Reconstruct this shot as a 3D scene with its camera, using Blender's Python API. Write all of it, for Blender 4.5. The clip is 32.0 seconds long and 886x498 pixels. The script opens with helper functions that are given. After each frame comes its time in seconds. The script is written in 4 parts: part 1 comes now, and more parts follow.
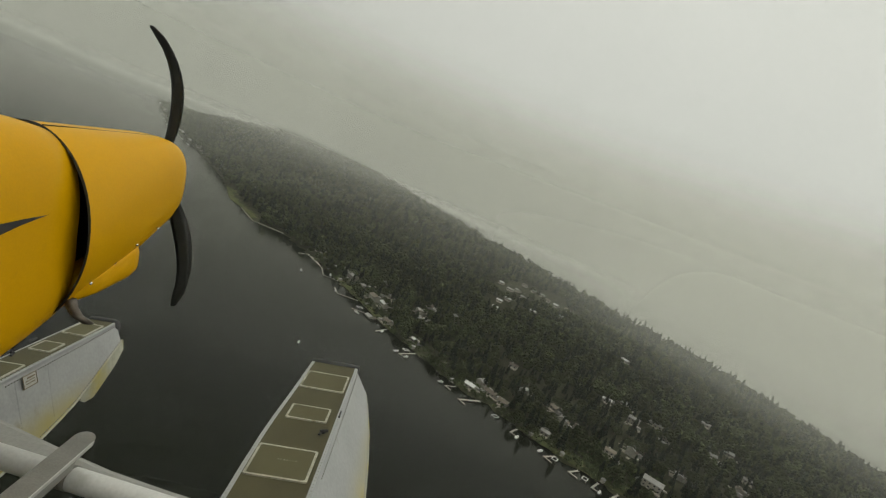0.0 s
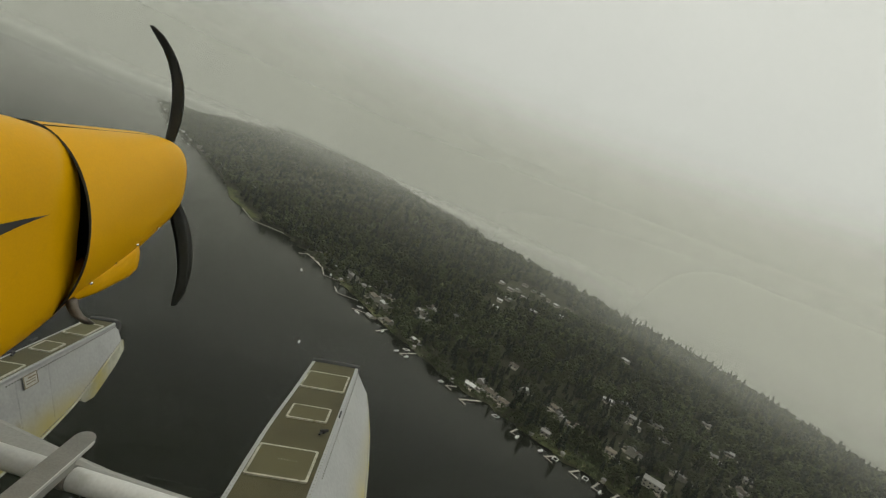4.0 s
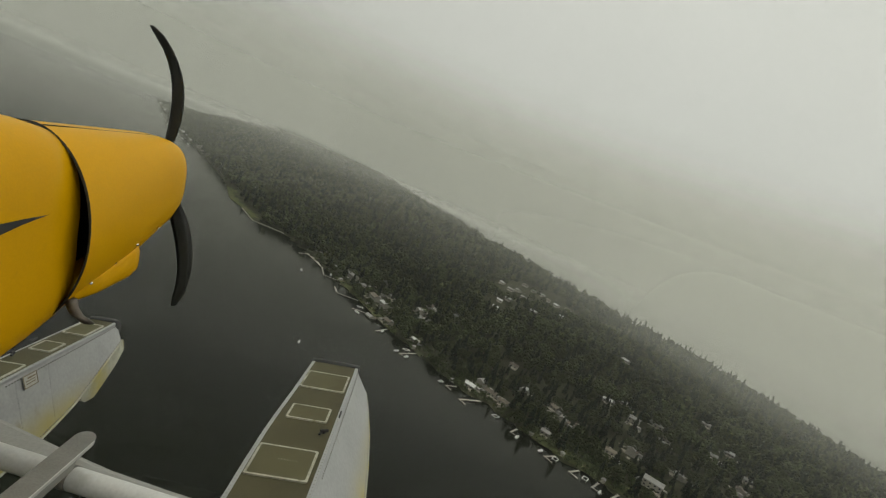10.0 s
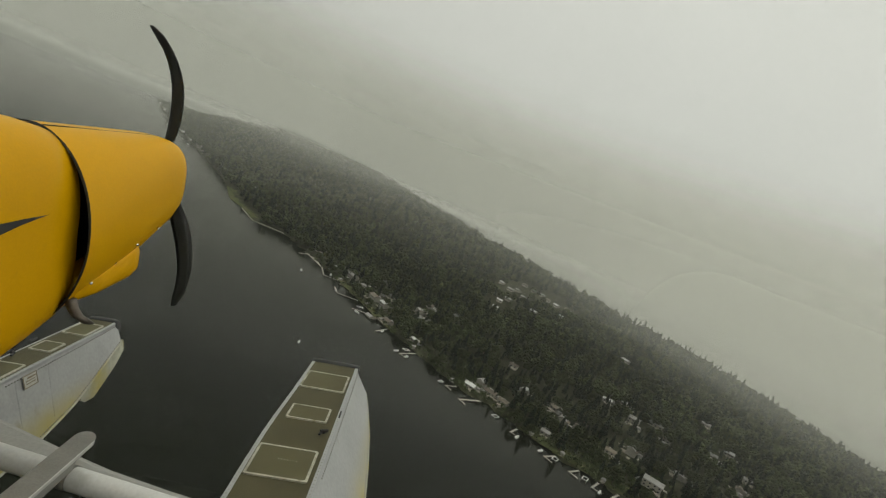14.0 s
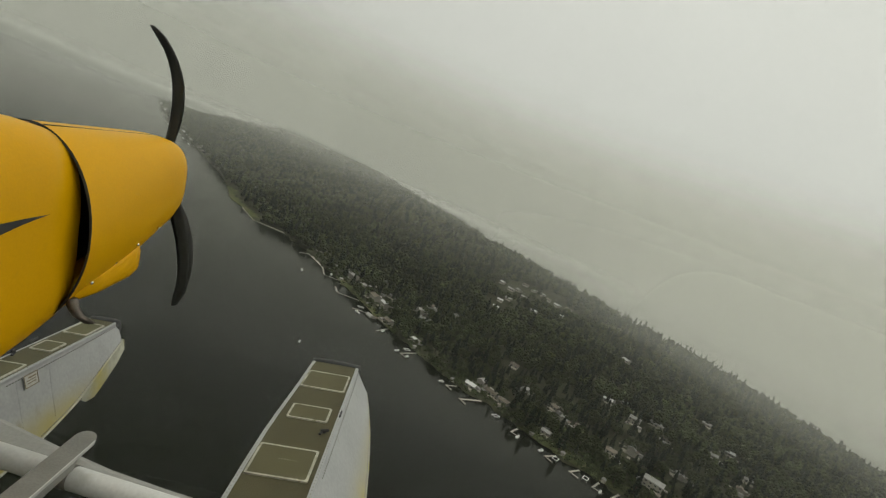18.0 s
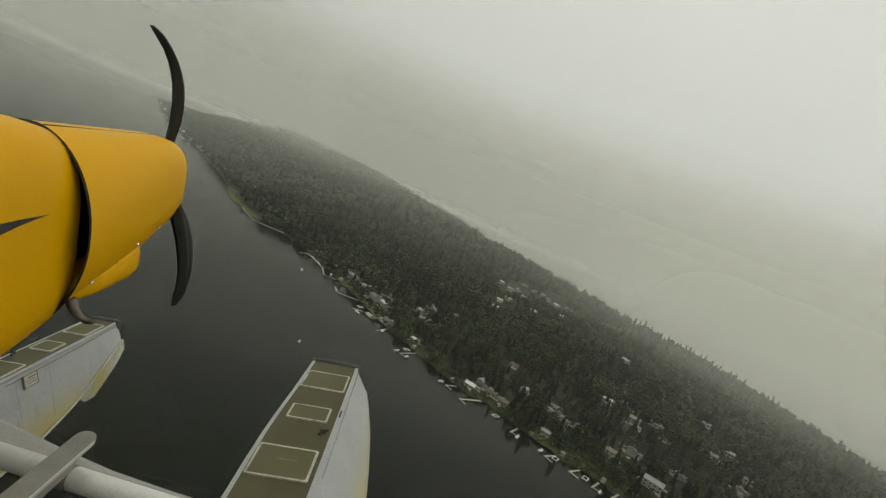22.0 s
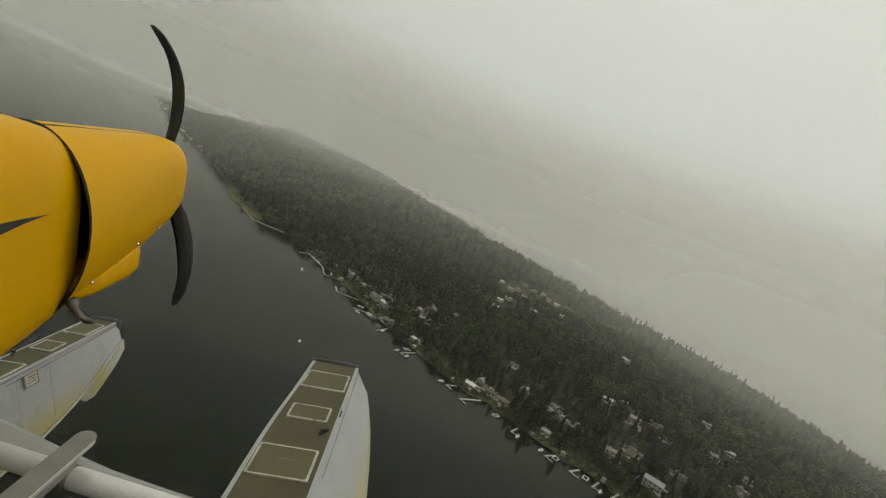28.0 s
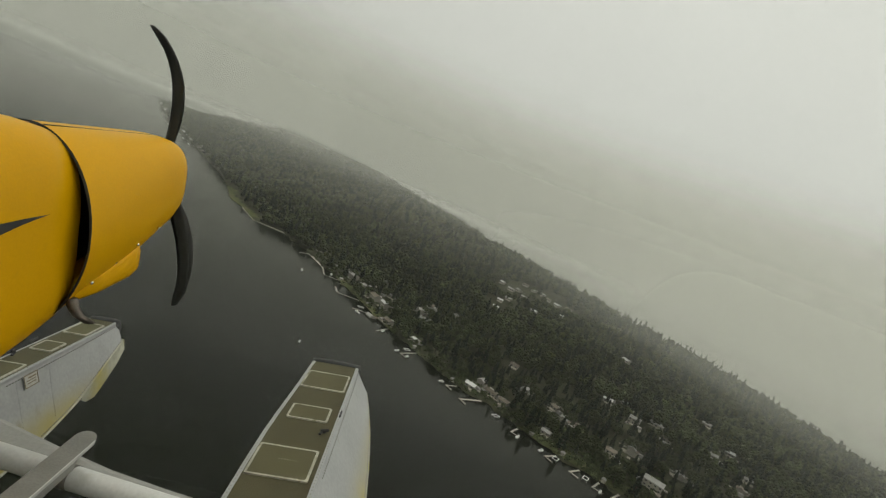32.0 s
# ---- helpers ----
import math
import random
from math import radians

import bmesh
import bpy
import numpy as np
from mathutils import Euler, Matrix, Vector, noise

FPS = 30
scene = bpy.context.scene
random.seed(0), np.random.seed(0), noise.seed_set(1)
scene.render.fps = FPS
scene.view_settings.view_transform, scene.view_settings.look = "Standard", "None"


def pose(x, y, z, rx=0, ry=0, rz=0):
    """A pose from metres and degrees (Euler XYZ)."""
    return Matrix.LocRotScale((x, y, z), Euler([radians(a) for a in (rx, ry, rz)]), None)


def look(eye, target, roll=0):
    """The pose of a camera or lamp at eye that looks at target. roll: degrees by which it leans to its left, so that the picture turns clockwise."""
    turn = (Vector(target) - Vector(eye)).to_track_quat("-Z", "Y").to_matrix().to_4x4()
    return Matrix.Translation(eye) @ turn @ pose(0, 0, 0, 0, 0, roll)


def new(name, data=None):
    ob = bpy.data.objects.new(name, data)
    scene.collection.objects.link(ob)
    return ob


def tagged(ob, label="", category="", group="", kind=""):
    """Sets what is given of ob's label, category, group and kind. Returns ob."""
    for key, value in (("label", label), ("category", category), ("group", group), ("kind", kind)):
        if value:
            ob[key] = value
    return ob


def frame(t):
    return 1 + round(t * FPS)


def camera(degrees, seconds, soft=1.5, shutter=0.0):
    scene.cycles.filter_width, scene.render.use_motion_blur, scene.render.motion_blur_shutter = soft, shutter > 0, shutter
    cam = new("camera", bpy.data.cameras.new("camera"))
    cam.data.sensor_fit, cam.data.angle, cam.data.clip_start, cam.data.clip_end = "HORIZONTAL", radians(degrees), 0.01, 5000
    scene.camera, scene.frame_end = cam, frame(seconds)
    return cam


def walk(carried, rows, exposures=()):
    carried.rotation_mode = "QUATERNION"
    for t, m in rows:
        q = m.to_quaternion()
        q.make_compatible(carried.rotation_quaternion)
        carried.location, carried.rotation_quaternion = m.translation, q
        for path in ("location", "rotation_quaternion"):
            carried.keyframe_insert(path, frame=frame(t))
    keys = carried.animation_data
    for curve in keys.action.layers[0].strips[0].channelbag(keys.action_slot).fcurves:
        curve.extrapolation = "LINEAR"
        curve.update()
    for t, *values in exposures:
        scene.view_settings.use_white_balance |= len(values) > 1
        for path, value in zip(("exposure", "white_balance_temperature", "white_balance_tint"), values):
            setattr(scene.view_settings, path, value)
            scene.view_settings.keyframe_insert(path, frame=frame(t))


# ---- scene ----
# The aircraft is the thing that stands still round the camera: a camera clamped under its wing, over a lake.
EYE = (0.0, 0.0, 157.5)
MOUNT = look(EYE, (0.0, math.cos(radians(-5.34)), 157.5 + math.sin(radians(-5.34))), 23.45)
cam = camera(79.1, 32.0, soft=1.2)


def sway(dx, dy):
    """The mount with a small shiver, in degrees."""
    return MOUNT @ pose(0, 0, 0, dy, dx, 0)


walk(cam, [(0.0, sway(-0.05, 0.04)), (3.5, sway(-0.02, 0.03)), (6.0, sway(0.03, 0.03)), (9.0, sway(0.0, 0.03)),
           (12.0, sway(-0.03, 0.02)), (14.5, sway(-0.02, 0.03)), (17.0, sway(0.03, 0.0)), (20.0, sway(0.03, 0.0)),
           (23.0, sway(0.0, 0.0)), (25.5, sway(0.03, -0.03)), (28.0, sway(0.03, -0.03)), (32.0, sway(0.03, 0.0))],
     [(0.0, -0.10), (6.0, -0.14), (9.0, -0.18), (12.0, -0.16), (14.5, -0.12), (17.0, -0.08), (32.0, -0.08)])

# ---- sky and light ----
world = bpy.data.worlds.new("overcast")
scene.world = world
world.use_nodes = True
wt = world.node_tree
wt.nodes.clear()
w_out = wt.nodes.new("ShaderNodeOutputWorld")
w_add = wt.nodes.new("ShaderNodeAddShader")
w_bg = wt.nodes.new("ShaderNodeBackground")
w_sky_bg = wt.nodes.new("ShaderNodeBackground")
w_sky = wt.nodes.new("ShaderNodeTexSky")
w_sky.sky_type, w_sky.sun_disc = "NISHITA", False
w_sky.sun_elevation, w_sky.sun_rotation = radians(38), radians(60)
w_sky_bg.inputs["Strength"].default_value = 0.012
w_co = wt.nodes.new("ShaderNodeTexCoord")
w_sep = wt.nodes.new("ShaderNodeSeparateXYZ")
w_map = wt.nodes.new("ShaderNodeMapping")
w_map.inputs["Scale"].default_value = (1.6, 1.6, 4.5)
w_noise = wt.nodes.new("ShaderNodeTexNoise")
w_noise.inputs["Scale"].default_value, w_noise.inputs["Detail"].default_value = 1.3, 3.0
w_mul = wt.nodes.new("ShaderNodeMath")
w_mul.operation = "MULTIPLY_ADD"
w_mul.inputs[1].default_value, w_mul.inputs[2].default_value = 0.10, -0.05
w_sum = wt.nodes.new("ShaderNodeMath")
w_ramp = wt.nodes.new("ShaderNodeValToRGB")
ramp = w_ramp.color_ramp
for k, (at, col) in enumerate(((0.0, (0.42, 0.420, 0.374)), (0.05, (0.49, 0.490, 0.436)), (0.20, (0.61, 0.610, 0.538)),
                               (0.45, (0.755, 0.760, 0.676)), (0.72, (0.86, 0.878, 0.790)), (1.0, (1.35, 1.37, 1.23)))):
    el = ramp.elements[k] if k < 2 else ramp.elements.new(at)
    el.position, el.color = at, (*col, 1)
wl = wt.links.new
wl(w_co.outputs["Generated"], w_sep.inputs[0])
wl(w_co.outputs["Generated"], w_map.inputs["Vector"])
wl(w_map.outputs[0], w_noise.inputs["Vector"])
wl(w_noise.outputs["Fac"], w_mul.inputs[0])
w_side = wt.nodes.new("ShaderNodeMath")
w_side.operation = "MULTIPLY_ADD"
w_side.inputs[1].default_value = 0.10
wl(w_sep.outputs["X"], w_side.inputs[0])
wl(w_sep.outputs["Z"], w_side.inputs[2])
wl(w_side.outputs[0], w_sum.inputs[0])
wl(w_mul.outputs[0], w_sum.inputs[1])
wl(w_sum.outputs[0], w_ramp.inputs["Fac"])
wl(w_ramp.outputs["Color"], w_bg.inputs["Color"])
wl(w_sky.outputs["Color"], w_sky_bg.inputs["Color"])
wl(w_bg.outputs[0], w_add.inputs[0])
wl(w_sky_bg.outputs[0], w_add.inputs[1])
wl(w_add.outputs[0], w_out.inputs["Surface"])

sun = new("sun", bpy.data.lights.new("sun", "SUN"))
sun.data.energy, sun.data.angle, sun.data.color = 0.4, radians(25), (1.0, 0.95, 0.86)
sun.matrix_world = look((300, 200, 400), (0, 0, 0))


# ---- materials ----
def material(name, base, rough=0.6, metal=0.0, spread=0.15, scale=1.0, fine=20.0, bump=0.1, stain=None, stain_at=0.62,
             stain_scale=0.8, island=0.0, each=0.0, spec=0.5, tide=None):
    """Principled surface with colour variation at two scales, optional stains, and a little relief."""
    m = bpy.data.materials.new(name)
    m.use_nodes = True
    t = m.node_tree
    p = t.nodes["Principled BSDF"]
    p.inputs["Roughness"].default_value, p.inputs["Metallic"].default_value = rough, metal
    p.inputs["Specular IOR Level"].default_value = spec
    co = t.nodes.new("ShaderNodeTexCoord")
    big, small = t.nodes.new("ShaderNodeTexNoise"), t.nodes.new("ShaderNodeTexNoise")
    big.inputs["Scale"].default_value, small.inputs["Scale"].default_value = scale, fine
    big.inputs["Detail"].default_value, small.inputs["Detail"].default_value = 4, 3
    for n in (big, small):
        t.links.new(co.outputs["Object"], n.inputs["Vector"])
    add = t.nodes.new("ShaderNodeMath")
    add.operation = "ADD"
    t.links.new(big.outputs["Fac"], add.inputs[0])
    t.links.new(small.outputs["Fac"], add.inputs[1])
    level = add
    for amount, node, socket in ((island, "ShaderNodeNewGeometry", "Random Per Island"), (each, "ShaderNodeObjectInfo", "Random")):
        if amount:
            src, extra = t.nodes.new(node), t.nodes.new("ShaderNodeMath")
            extra.operation = "MULTIPLY_ADD"
            extra.inputs[1].default_value = amount
            t.links.new(src.outputs[socket], extra.inputs[0])
            t.links.new(level.outputs[0], extra.inputs[2])
            level = extra
    lo, hi = 0.7, 1.3 + island + each
    rng = t.nodes.new("ShaderNodeMapRange")
    rng.inputs["From Min"].default_value, rng.inputs["From Max"].default_value = lo, hi
    rng.inputs["To Min"].default_value, rng.inputs["To Max"].default_value = 1 - spread, 1 + spread
    t.links.new(level.outputs[0], rng.inputs["Value"])
    mul = t.nodes.new("ShaderNodeVectorMath")
    mul.operation = "SCALE"
    mul.inputs[0].default_value = base
    t.links.new(rng.outputs[0], mul.inputs["Scale"])
    colour = mul.outputs[0]
    if stain:
        sn = t.nodes.new("ShaderNodeTexNoise")
        sn.inputs["Scale"].default_value, sn.inputs["Detail"].default_value = stain_scale, 5
        t.links.new(co.outputs["Object"], sn.inputs["Vector"])
        sr = t.nodes.new("ShaderNodeMapRange")
        sr.inputs["From Min"].default_value, sr.inputs["From Max"].default_value = stain_at, stain_at + 0.15
        t.links.new(sn.outputs["Fac"], sr.inputs["Value"])
        mix = t.nodes.new("ShaderNodeMix")
        mix.data_type = "RGBA"
        t.links.new(sr.outputs[0], mix.inputs["Factor"])
        t.links.new(colour, mix.inputs["A"])
        mix.inputs["B"].default_value = (*stain, 1)
        colour = mix.outputs["Result"]
    if tide:
        z_hi, z_lo, tide_colour = tide
        sep, tr, tm = t.nodes.new("ShaderNodeSeparateXYZ"), t.nodes.new("ShaderNodeMapRange"), t.nodes.new("ShaderNodeMath")
        t.links.new(co.outputs["Object"], sep.inputs[0])
        tr.interpolation_type = "SMOOTHSTEP"
        for key, value in (("From Min", z_hi), ("From Max", z_lo), ("To Min", 0.0), ("To Max", 1.5)):
            tr.inputs[key].default_value = value
        t.links.new(sep.outputs["Z"], tr.inputs["Value"])
        tm.operation, tm.use_clamp = "MULTIPLY", True
        t.links.new(tr.outputs[0], tm.inputs[0])
        t.links.new(big.outputs["Fac"], tm.inputs[1])
        mix2 = t.nodes.new("ShaderNodeMix")
        mix2.data_type = "RGBA"
        t.links.new(tm.outputs[0], mix2.inputs["Factor"])
        t.links.new(colour, mix2.inputs["A"])
        mix2.inputs["B"].default_value = (*tide_colour, 1)
        colour = mix2.outputs["Result"]
    t.links.new(colour, p.inputs["Base Color"])
    if bump:
        b = t.nodes.new("ShaderNodeBump")
        b.inputs["Strength"].default_value, b.inputs["Distance"].default_value = bump, 0.02
        t.links.new(small.outputs["Fac"], b.inputs["Height"])
        t.links.new(b.outputs[0], p.inputs["Normal"])
    return m


YELLOW = material("yellow_paint", (0.60, 0.312, 0.0), 0.42, spec=0.10, spread=0.04, scale=1.2, fine=60, bump=0.015,
                  stain=(0.50, 0.27, 0.01), stain_at=0.68, stain_scale=6)
BLACK = material("black_paint", (0.015, 0.014, 0.012), 0.5, spread=0.2, bump=0.02)
DARK = material("dark_engine_bay", (0.01, 0.01, 0.01), 0.8, spread=0.3, bump=0.05)
WHITE = material("float_white_paint", (0.33, 0.335, 0.33), 0.5, spread=0.10, scale=2.5, fine=30, bump=0.03,
                 stain=(0.22, 0.21, 0.17), stain_at=0.63, stain_scale=3.2, tide=(-2.50, -2.82, (0.34, 0.29, 0.10)))
HULL = material("float_bottom_paint", (0.35, 0.345, 0.27), 0.5, spread=0.15, scale=2.5, fine=20, bump=0.05,
                stain=(0.36, 0.31, 0.10), stain_at=0.50, stain_scale=1.8)
TREAD = material("olive_anti_slip", (0.064, 0.057, 0.024), 0.9, spread=0.16, scale=3, fine=160, bump=0.35,
                 stain=(0.048, 0.041, 0.020), stain_at=0.56, stain_scale=2.6)
# the deck's olive again, lightened to offset the shade the covers render with
LID = material("lightened_deck_olive", (0.082, 0.074, 0.031), 0.85, spread=0.14, scale=4, fine=160, bump=0.2)
SEAM = material("pale_hatch_seal", (0.38, 0.365, 0.29), 0.7, spread=0.3, scale=8, fine=50, bump=0.1, stain=(0.17, 0.155, 0.085), stain_at=0.54, stain_scale=11)
ALU = material("grey_strut_paint", (0.50, 0.50, 0.475), 0.35, spread=0.1, scale=2, fine=40, bump=0.02,
               stain=(0.33, 0.31, 0.25), stain_at=0.66, stain_scale=3)
STEP = material("worn_step_paint", (0.15, 0.146, 0.13), 0.6, spread=0.18, scale=5, fine=80, bump=0.1)
STEEL = material("bright_screw", (0.75, 0.74, 0.70), 0.25, metal=1.0, spread=0.05, bump=0.0)
FAIRING = material("dull_fairing_paint", (0.27, 0.268, 0.245), 0.6, spread=0.12, scale=2, fine=40, bump=0.03, stain=(0.20, 0.19, 0.15), stain_at=0.6, stain_scale=4)
PIPE = material("sooty_exhaust_steel", (0.10, 0.085, 0.07), 0.45, metal=0.7, spread=0.3, scale=9, fine=40, bump=0.1)
RUBBER = material("black_rubber", (0.02, 0.02, 0.02), 0.7, spread=0.3, scale=6, bump=0.1)
PAPER = material("placard_paper", (0.38, 0.375, 0.33), 0.6, spread=0.08, scale=10, bump=0.0)
INK = material("placard_ink", (0.17, 0.13, 0.075), 0.6, spread=0.1, bump=0.0)
BLADE = material("propeller_black", (0.010, 0.011, 0.008), 0.65, spread=0.2, scale=4, bump=0.05)

SOIL = material("forest_floor", (0.040, 0.042, 0.022), 0.95, spread=0.4, scale=0.03, fine=0.4, bump=0.6, spec=0.1)
LAWN_M = material("shore_grass", (0.066, 0.074, 0.028), 0.95, spread=0.45, scale=0.05, fine=0.35, bump=0.4, spec=0.1, stain=(0.10, 0.085, 0.05), stain_at=0.55, stain_scale=0.09)
LEAF = material("broadleaf_foliage", (0.046, 0.055, 0.024), 0.9, spread=0.6, scale=0.018, fine=0.12, bump=0.3, island=0.16, spec=0.1,
                stain=(0.095, 0.098, 0.030), stain_at=0.61, stain_scale=0.05)
NEEDLE = material("conifer_foliage", (0.025, 0.032, 0.020), 0.92, spread=0.6, scale=0.02, fine=0.15, bump=0.3, island=0.14, spec=0.1)
BARK = material("bark", (0.08, 0.06, 0.045), 0.95, spread=0.3, scale=0.5, fine=4, bump=0.5)
PLANK = material("weathered_dock_wood", (0.32, 0.30, 0.26), 0.8, spread=0.25, scale=0.4, fine=3, bump=0.3, each=0.4)
ROCK = material("pale_bulkhead_stone", (0.36, 0.34, 0.28), 0.9, spread=0.3, scale=0.6, fine=3, bump=0.4, each=0.5)
SIDING = material("pale_siding", (0.25, 0.235, 0.20), 0.8, spread=0.25, scale=0.3, fine=4, bump=0.1, each=0.9)
ROOF_A = material("grey_shingles", (0.27, 0.262, 0.245), 0.85, spread=0.3, scale=0.2, fine=3, bump=0.3, each=0.8)
ROOF_B = material("white_metal_roof", (0.55, 0.55, 0.53), 0.5, spread=0.06, scale=0.3, fine=4, bump=0.1)
ROOF_C = material("mossy_brown_shingles", (0.14, 0.118, 0.092), 0.9, spread=0.35, scale=0.2, fine=3, bump=0.3, each=0.8)
PANE = material("dark_window_glass", (0.03, 0.035, 0.04), 0.1, spread=0.1, bump=0.0)
BOAT_M = material("white_gelcoat", (0.58, 0.58, 0.56), 0.35, spread=0.05, bump=0.0)
CANVAS = material("grey_canvas", (0.30, 0.31, 0.33), 0.8, spread=0.15, scale=2, bump=0.1, each=0.6)
PAVED = material("pale_driveway", (0.26, 0.235, 0.19), 0.9, spread=0.2, scale=0.15, fine=2, bump=0.2)
FAR = material("far_wooded_shore", (0.060, 0.072, 0.060), 1.0, spread=0.3, scale=0.004, fine=0.03, bump=0.0, spec=0.0)

WATER = bpy.data.materials.new("lake_water")
WATER.use_nodes = True
wm = WATER.node_tree
wp = wm.nodes["Principled BSDF"]
wp.inputs["Base Color"].default_value = (0.006, 0.007, 0.004, 1)
wp.inputs["Roughness"].default_value, wp.inputs["IOR"].default_value = 0.16, 1.33
wp.inputs["Specular IOR Level"].default_value = 0.135
w_tc = wm.nodes.new("ShaderNodeTexCoord")
heights = []
for size, stretch in ((0.35, 2.2), (0.02, 3.0)):
    mp, no = wm.nodes.new("ShaderNodeMapping"), wm.nodes.new("ShaderNodeTexNoise")
    mp.inputs["Scale"].default_value = (size, size / stretch, size)
    mp.inputs["Rotation"].default_value = (0, 0, 0.6)
    no.inputs["Scale"].default_value, no.inputs["Detail"].default_value = 1.0, 4
    wm.links.new(w_tc.outputs["Object"], mp.inputs["Vector"])
    wm.links.new(mp.outputs[0], no.inputs["Vector"])
    heights.append(no)
w_bump = wm.nodes.new("ShaderNodeBump")
w_bump.inputs["Strength"].default_value, w_bump.inputs["Distance"].default_value = 0.12, 0.10
wm.links.new(heights[0].outputs["Fac"], w_bump.inputs["Height"])
wm.links.new(w_bump.outputs[0], wp.inputs["Normal"])
w_rr = wm.nodes.new("ShaderNodeMapRange")
w_rr.inputs["To Min"].default_value, w_rr.inputs["To Max"].default_value = 0.13, 0.18
wm.links.new(heights[1].outputs["Fac"], w_rr.inputs["Value"])
wm.links.new(w_rr.outputs[0], wp.inputs["Roughness"])


def mist(name, density, z0, z1, low, x0, x1, thin, top):
    """Thin fog: partly see-through, scattering the daylight. It thickens upward from z0 to z1, from the share low to density,
    and eastward from x0 to x1, from the share thin to all of it; above top a tenth of it is left."""
    m = bpy.data.materials.new(name)
    m.use_nodes = True
    t = m.node_tree
    t.nodes.clear()
    out, mix = t.nodes.new("ShaderNodeOutputMaterial"), t.nodes.new("ShaderNodeMixShader")
    clear, half = t.nodes.new("ShaderNodeBsdfTransparent"), t.nodes.new("ShaderNodeMixShader")
    dif, tra = t.nodes.new("ShaderNodeBsdfDiffuse"), t.nodes.new("ShaderNodeBsdfTranslucent")
    for n in (dif, tra):
        n.inputs["Color"].default_value = (0.76, 0.765, 0.705, 1)
    geo, sep = t.nodes.new("ShaderNodeNewGeometry"), t.nodes.new("ShaderNodeSeparateXYZ")
    t.links.new(geo.outputs["Position"], sep.inputs[0])
    noi = t.nodes.new("ShaderNodeTexNoise")
    noi.inputs["Scale"].default_value, noi.inputs["Detail"].default_value = 0.0012, 0.0
    t.links.new(geo.outputs["Position"], noi.inputs["Vector"])
    wob = t.nodes.new("ShaderNodeMath")
    wob.operation = "MULTIPLY_ADD"
    wob.inputs[1].default_value = 16.0
    t.links.new(noi.outputs["Fac"], wob.inputs[0])
    t.links.new(sep.outputs["Z"], wob.inputs[2])
    steps = []
    for source, lo, hi, to_lo, to_hi in ((wob.outputs[0], z0 + 8, z1 + 8, low, density), (sep.outputs["X"], x0, x1, thin, 1.0),
                                              (sep.outputs["Z"], z1 + 10, top, 1.0, 0.05)):
        rng = t.nodes.new("ShaderNodeMapRange")
        rng.interpolation_type = "SMOOTHSTEP"
        for key, value in (("From Min", lo), ("From Max", hi), ("To Min", to_lo), ("To Max", to_hi)):
            rng.inputs[key].default_value = value
        t.links.new(source, rng.inputs["Value"])
        steps.append(rng)
    both = t.nodes.new("ShaderNodeMath")
    both.operation = "MULTIPLY"
    t.links.new(steps[0].outputs[0], both.inputs[0])
    t.links.new(steps[1].outputs[0], both.inputs[1])
    last = t.nodes.new("ShaderNodeMath")
    last.operation = "MULTIPLY"
    t.links.new(both.outputs[0], last.inputs[0])
    t.links.new(steps[2].outputs[0], last.inputs[1])
    t.links.new(last.outputs[0], mix.inputs["Fac"])
    t.links.new(dif.outputs[0], half.inputs[1])
    t.links.new(tra.outputs[0], half.inputs[2])
    t.links.new(clear.outputs[0], mix.inputs[1])
    t.links.new(half.outputs[0], mix.inputs[2])
    t.links.new(mix.outputs[0], out.inputs["Surface"])
    return m


scene.cycles.transparent_max_bounces = 24


# ---- building helpers ----
def mesh_of(name, bm, mat, smooth=False):
    me = bpy.data.meshes.new(name)
    bmesh.ops.recalc_face_normals(bm, faces=bm.faces)
    bm.to_mesh(me)
    bm.free()
    for m in (mat if isinstance(mat, (list, tuple)) else [mat]):
        me.materials.append(m)
    if smooth:
        me.polygons.foreach_set("use_smooth", [True] * len(me.polygons))
    return me


def part(name, bm, mat, parent=None, label="", smooth=False):
    ob = new(name, mesh_of(name, bm, mat, smooth) if isinstance(bm, bmesh.types.BMesh) else bm)
    ob.parent = parent
    return tagged(ob, label)


def raw(name, verts, faces, mat, smooth=False):
    me = bpy.data.meshes.new(name)
    me.from_pydata(verts, [], faces)
    me.materials.append(mat)
    if smooth:
        me.polygons.foreach_set("use_smooth", [True] * len(me.polygons))
    return me


def box(bm, centre, size, rot=None, bevel=0.0):
    m = Matrix.Translation(centre) @ (rot.to_4x4() if rot else Matrix()) @ Matrix.Diagonal((*size, 1))
    made = bmesh.ops.create_cube(bm, size=1, matrix=m)["verts"]
    if bevel:
        edges = list({e for v in made for e in v.link_edges})
        bmesh.ops.bevel(bm, geom=edges, offset=bevel, segments=2, affect="EDGES")
    return bm


def loft(bm, rings, close=True, caps=True):
    """Joins rings of equally many points."""
    rows = [[bm.verts.new(p) for p in ring] for ring in rings]
    n = len(rows[0])
    for r, s in zip(rows, rows[1:]):
        for i in range(n if close else n - 1):
            bm.faces.new((r[i], r[(i + 1) % n], s[(i + 1) % n], s[i]))
    if caps:
        bm.faces.new(rows[0][::-1])
        bm.faces.new(rows[-1])
    return bm


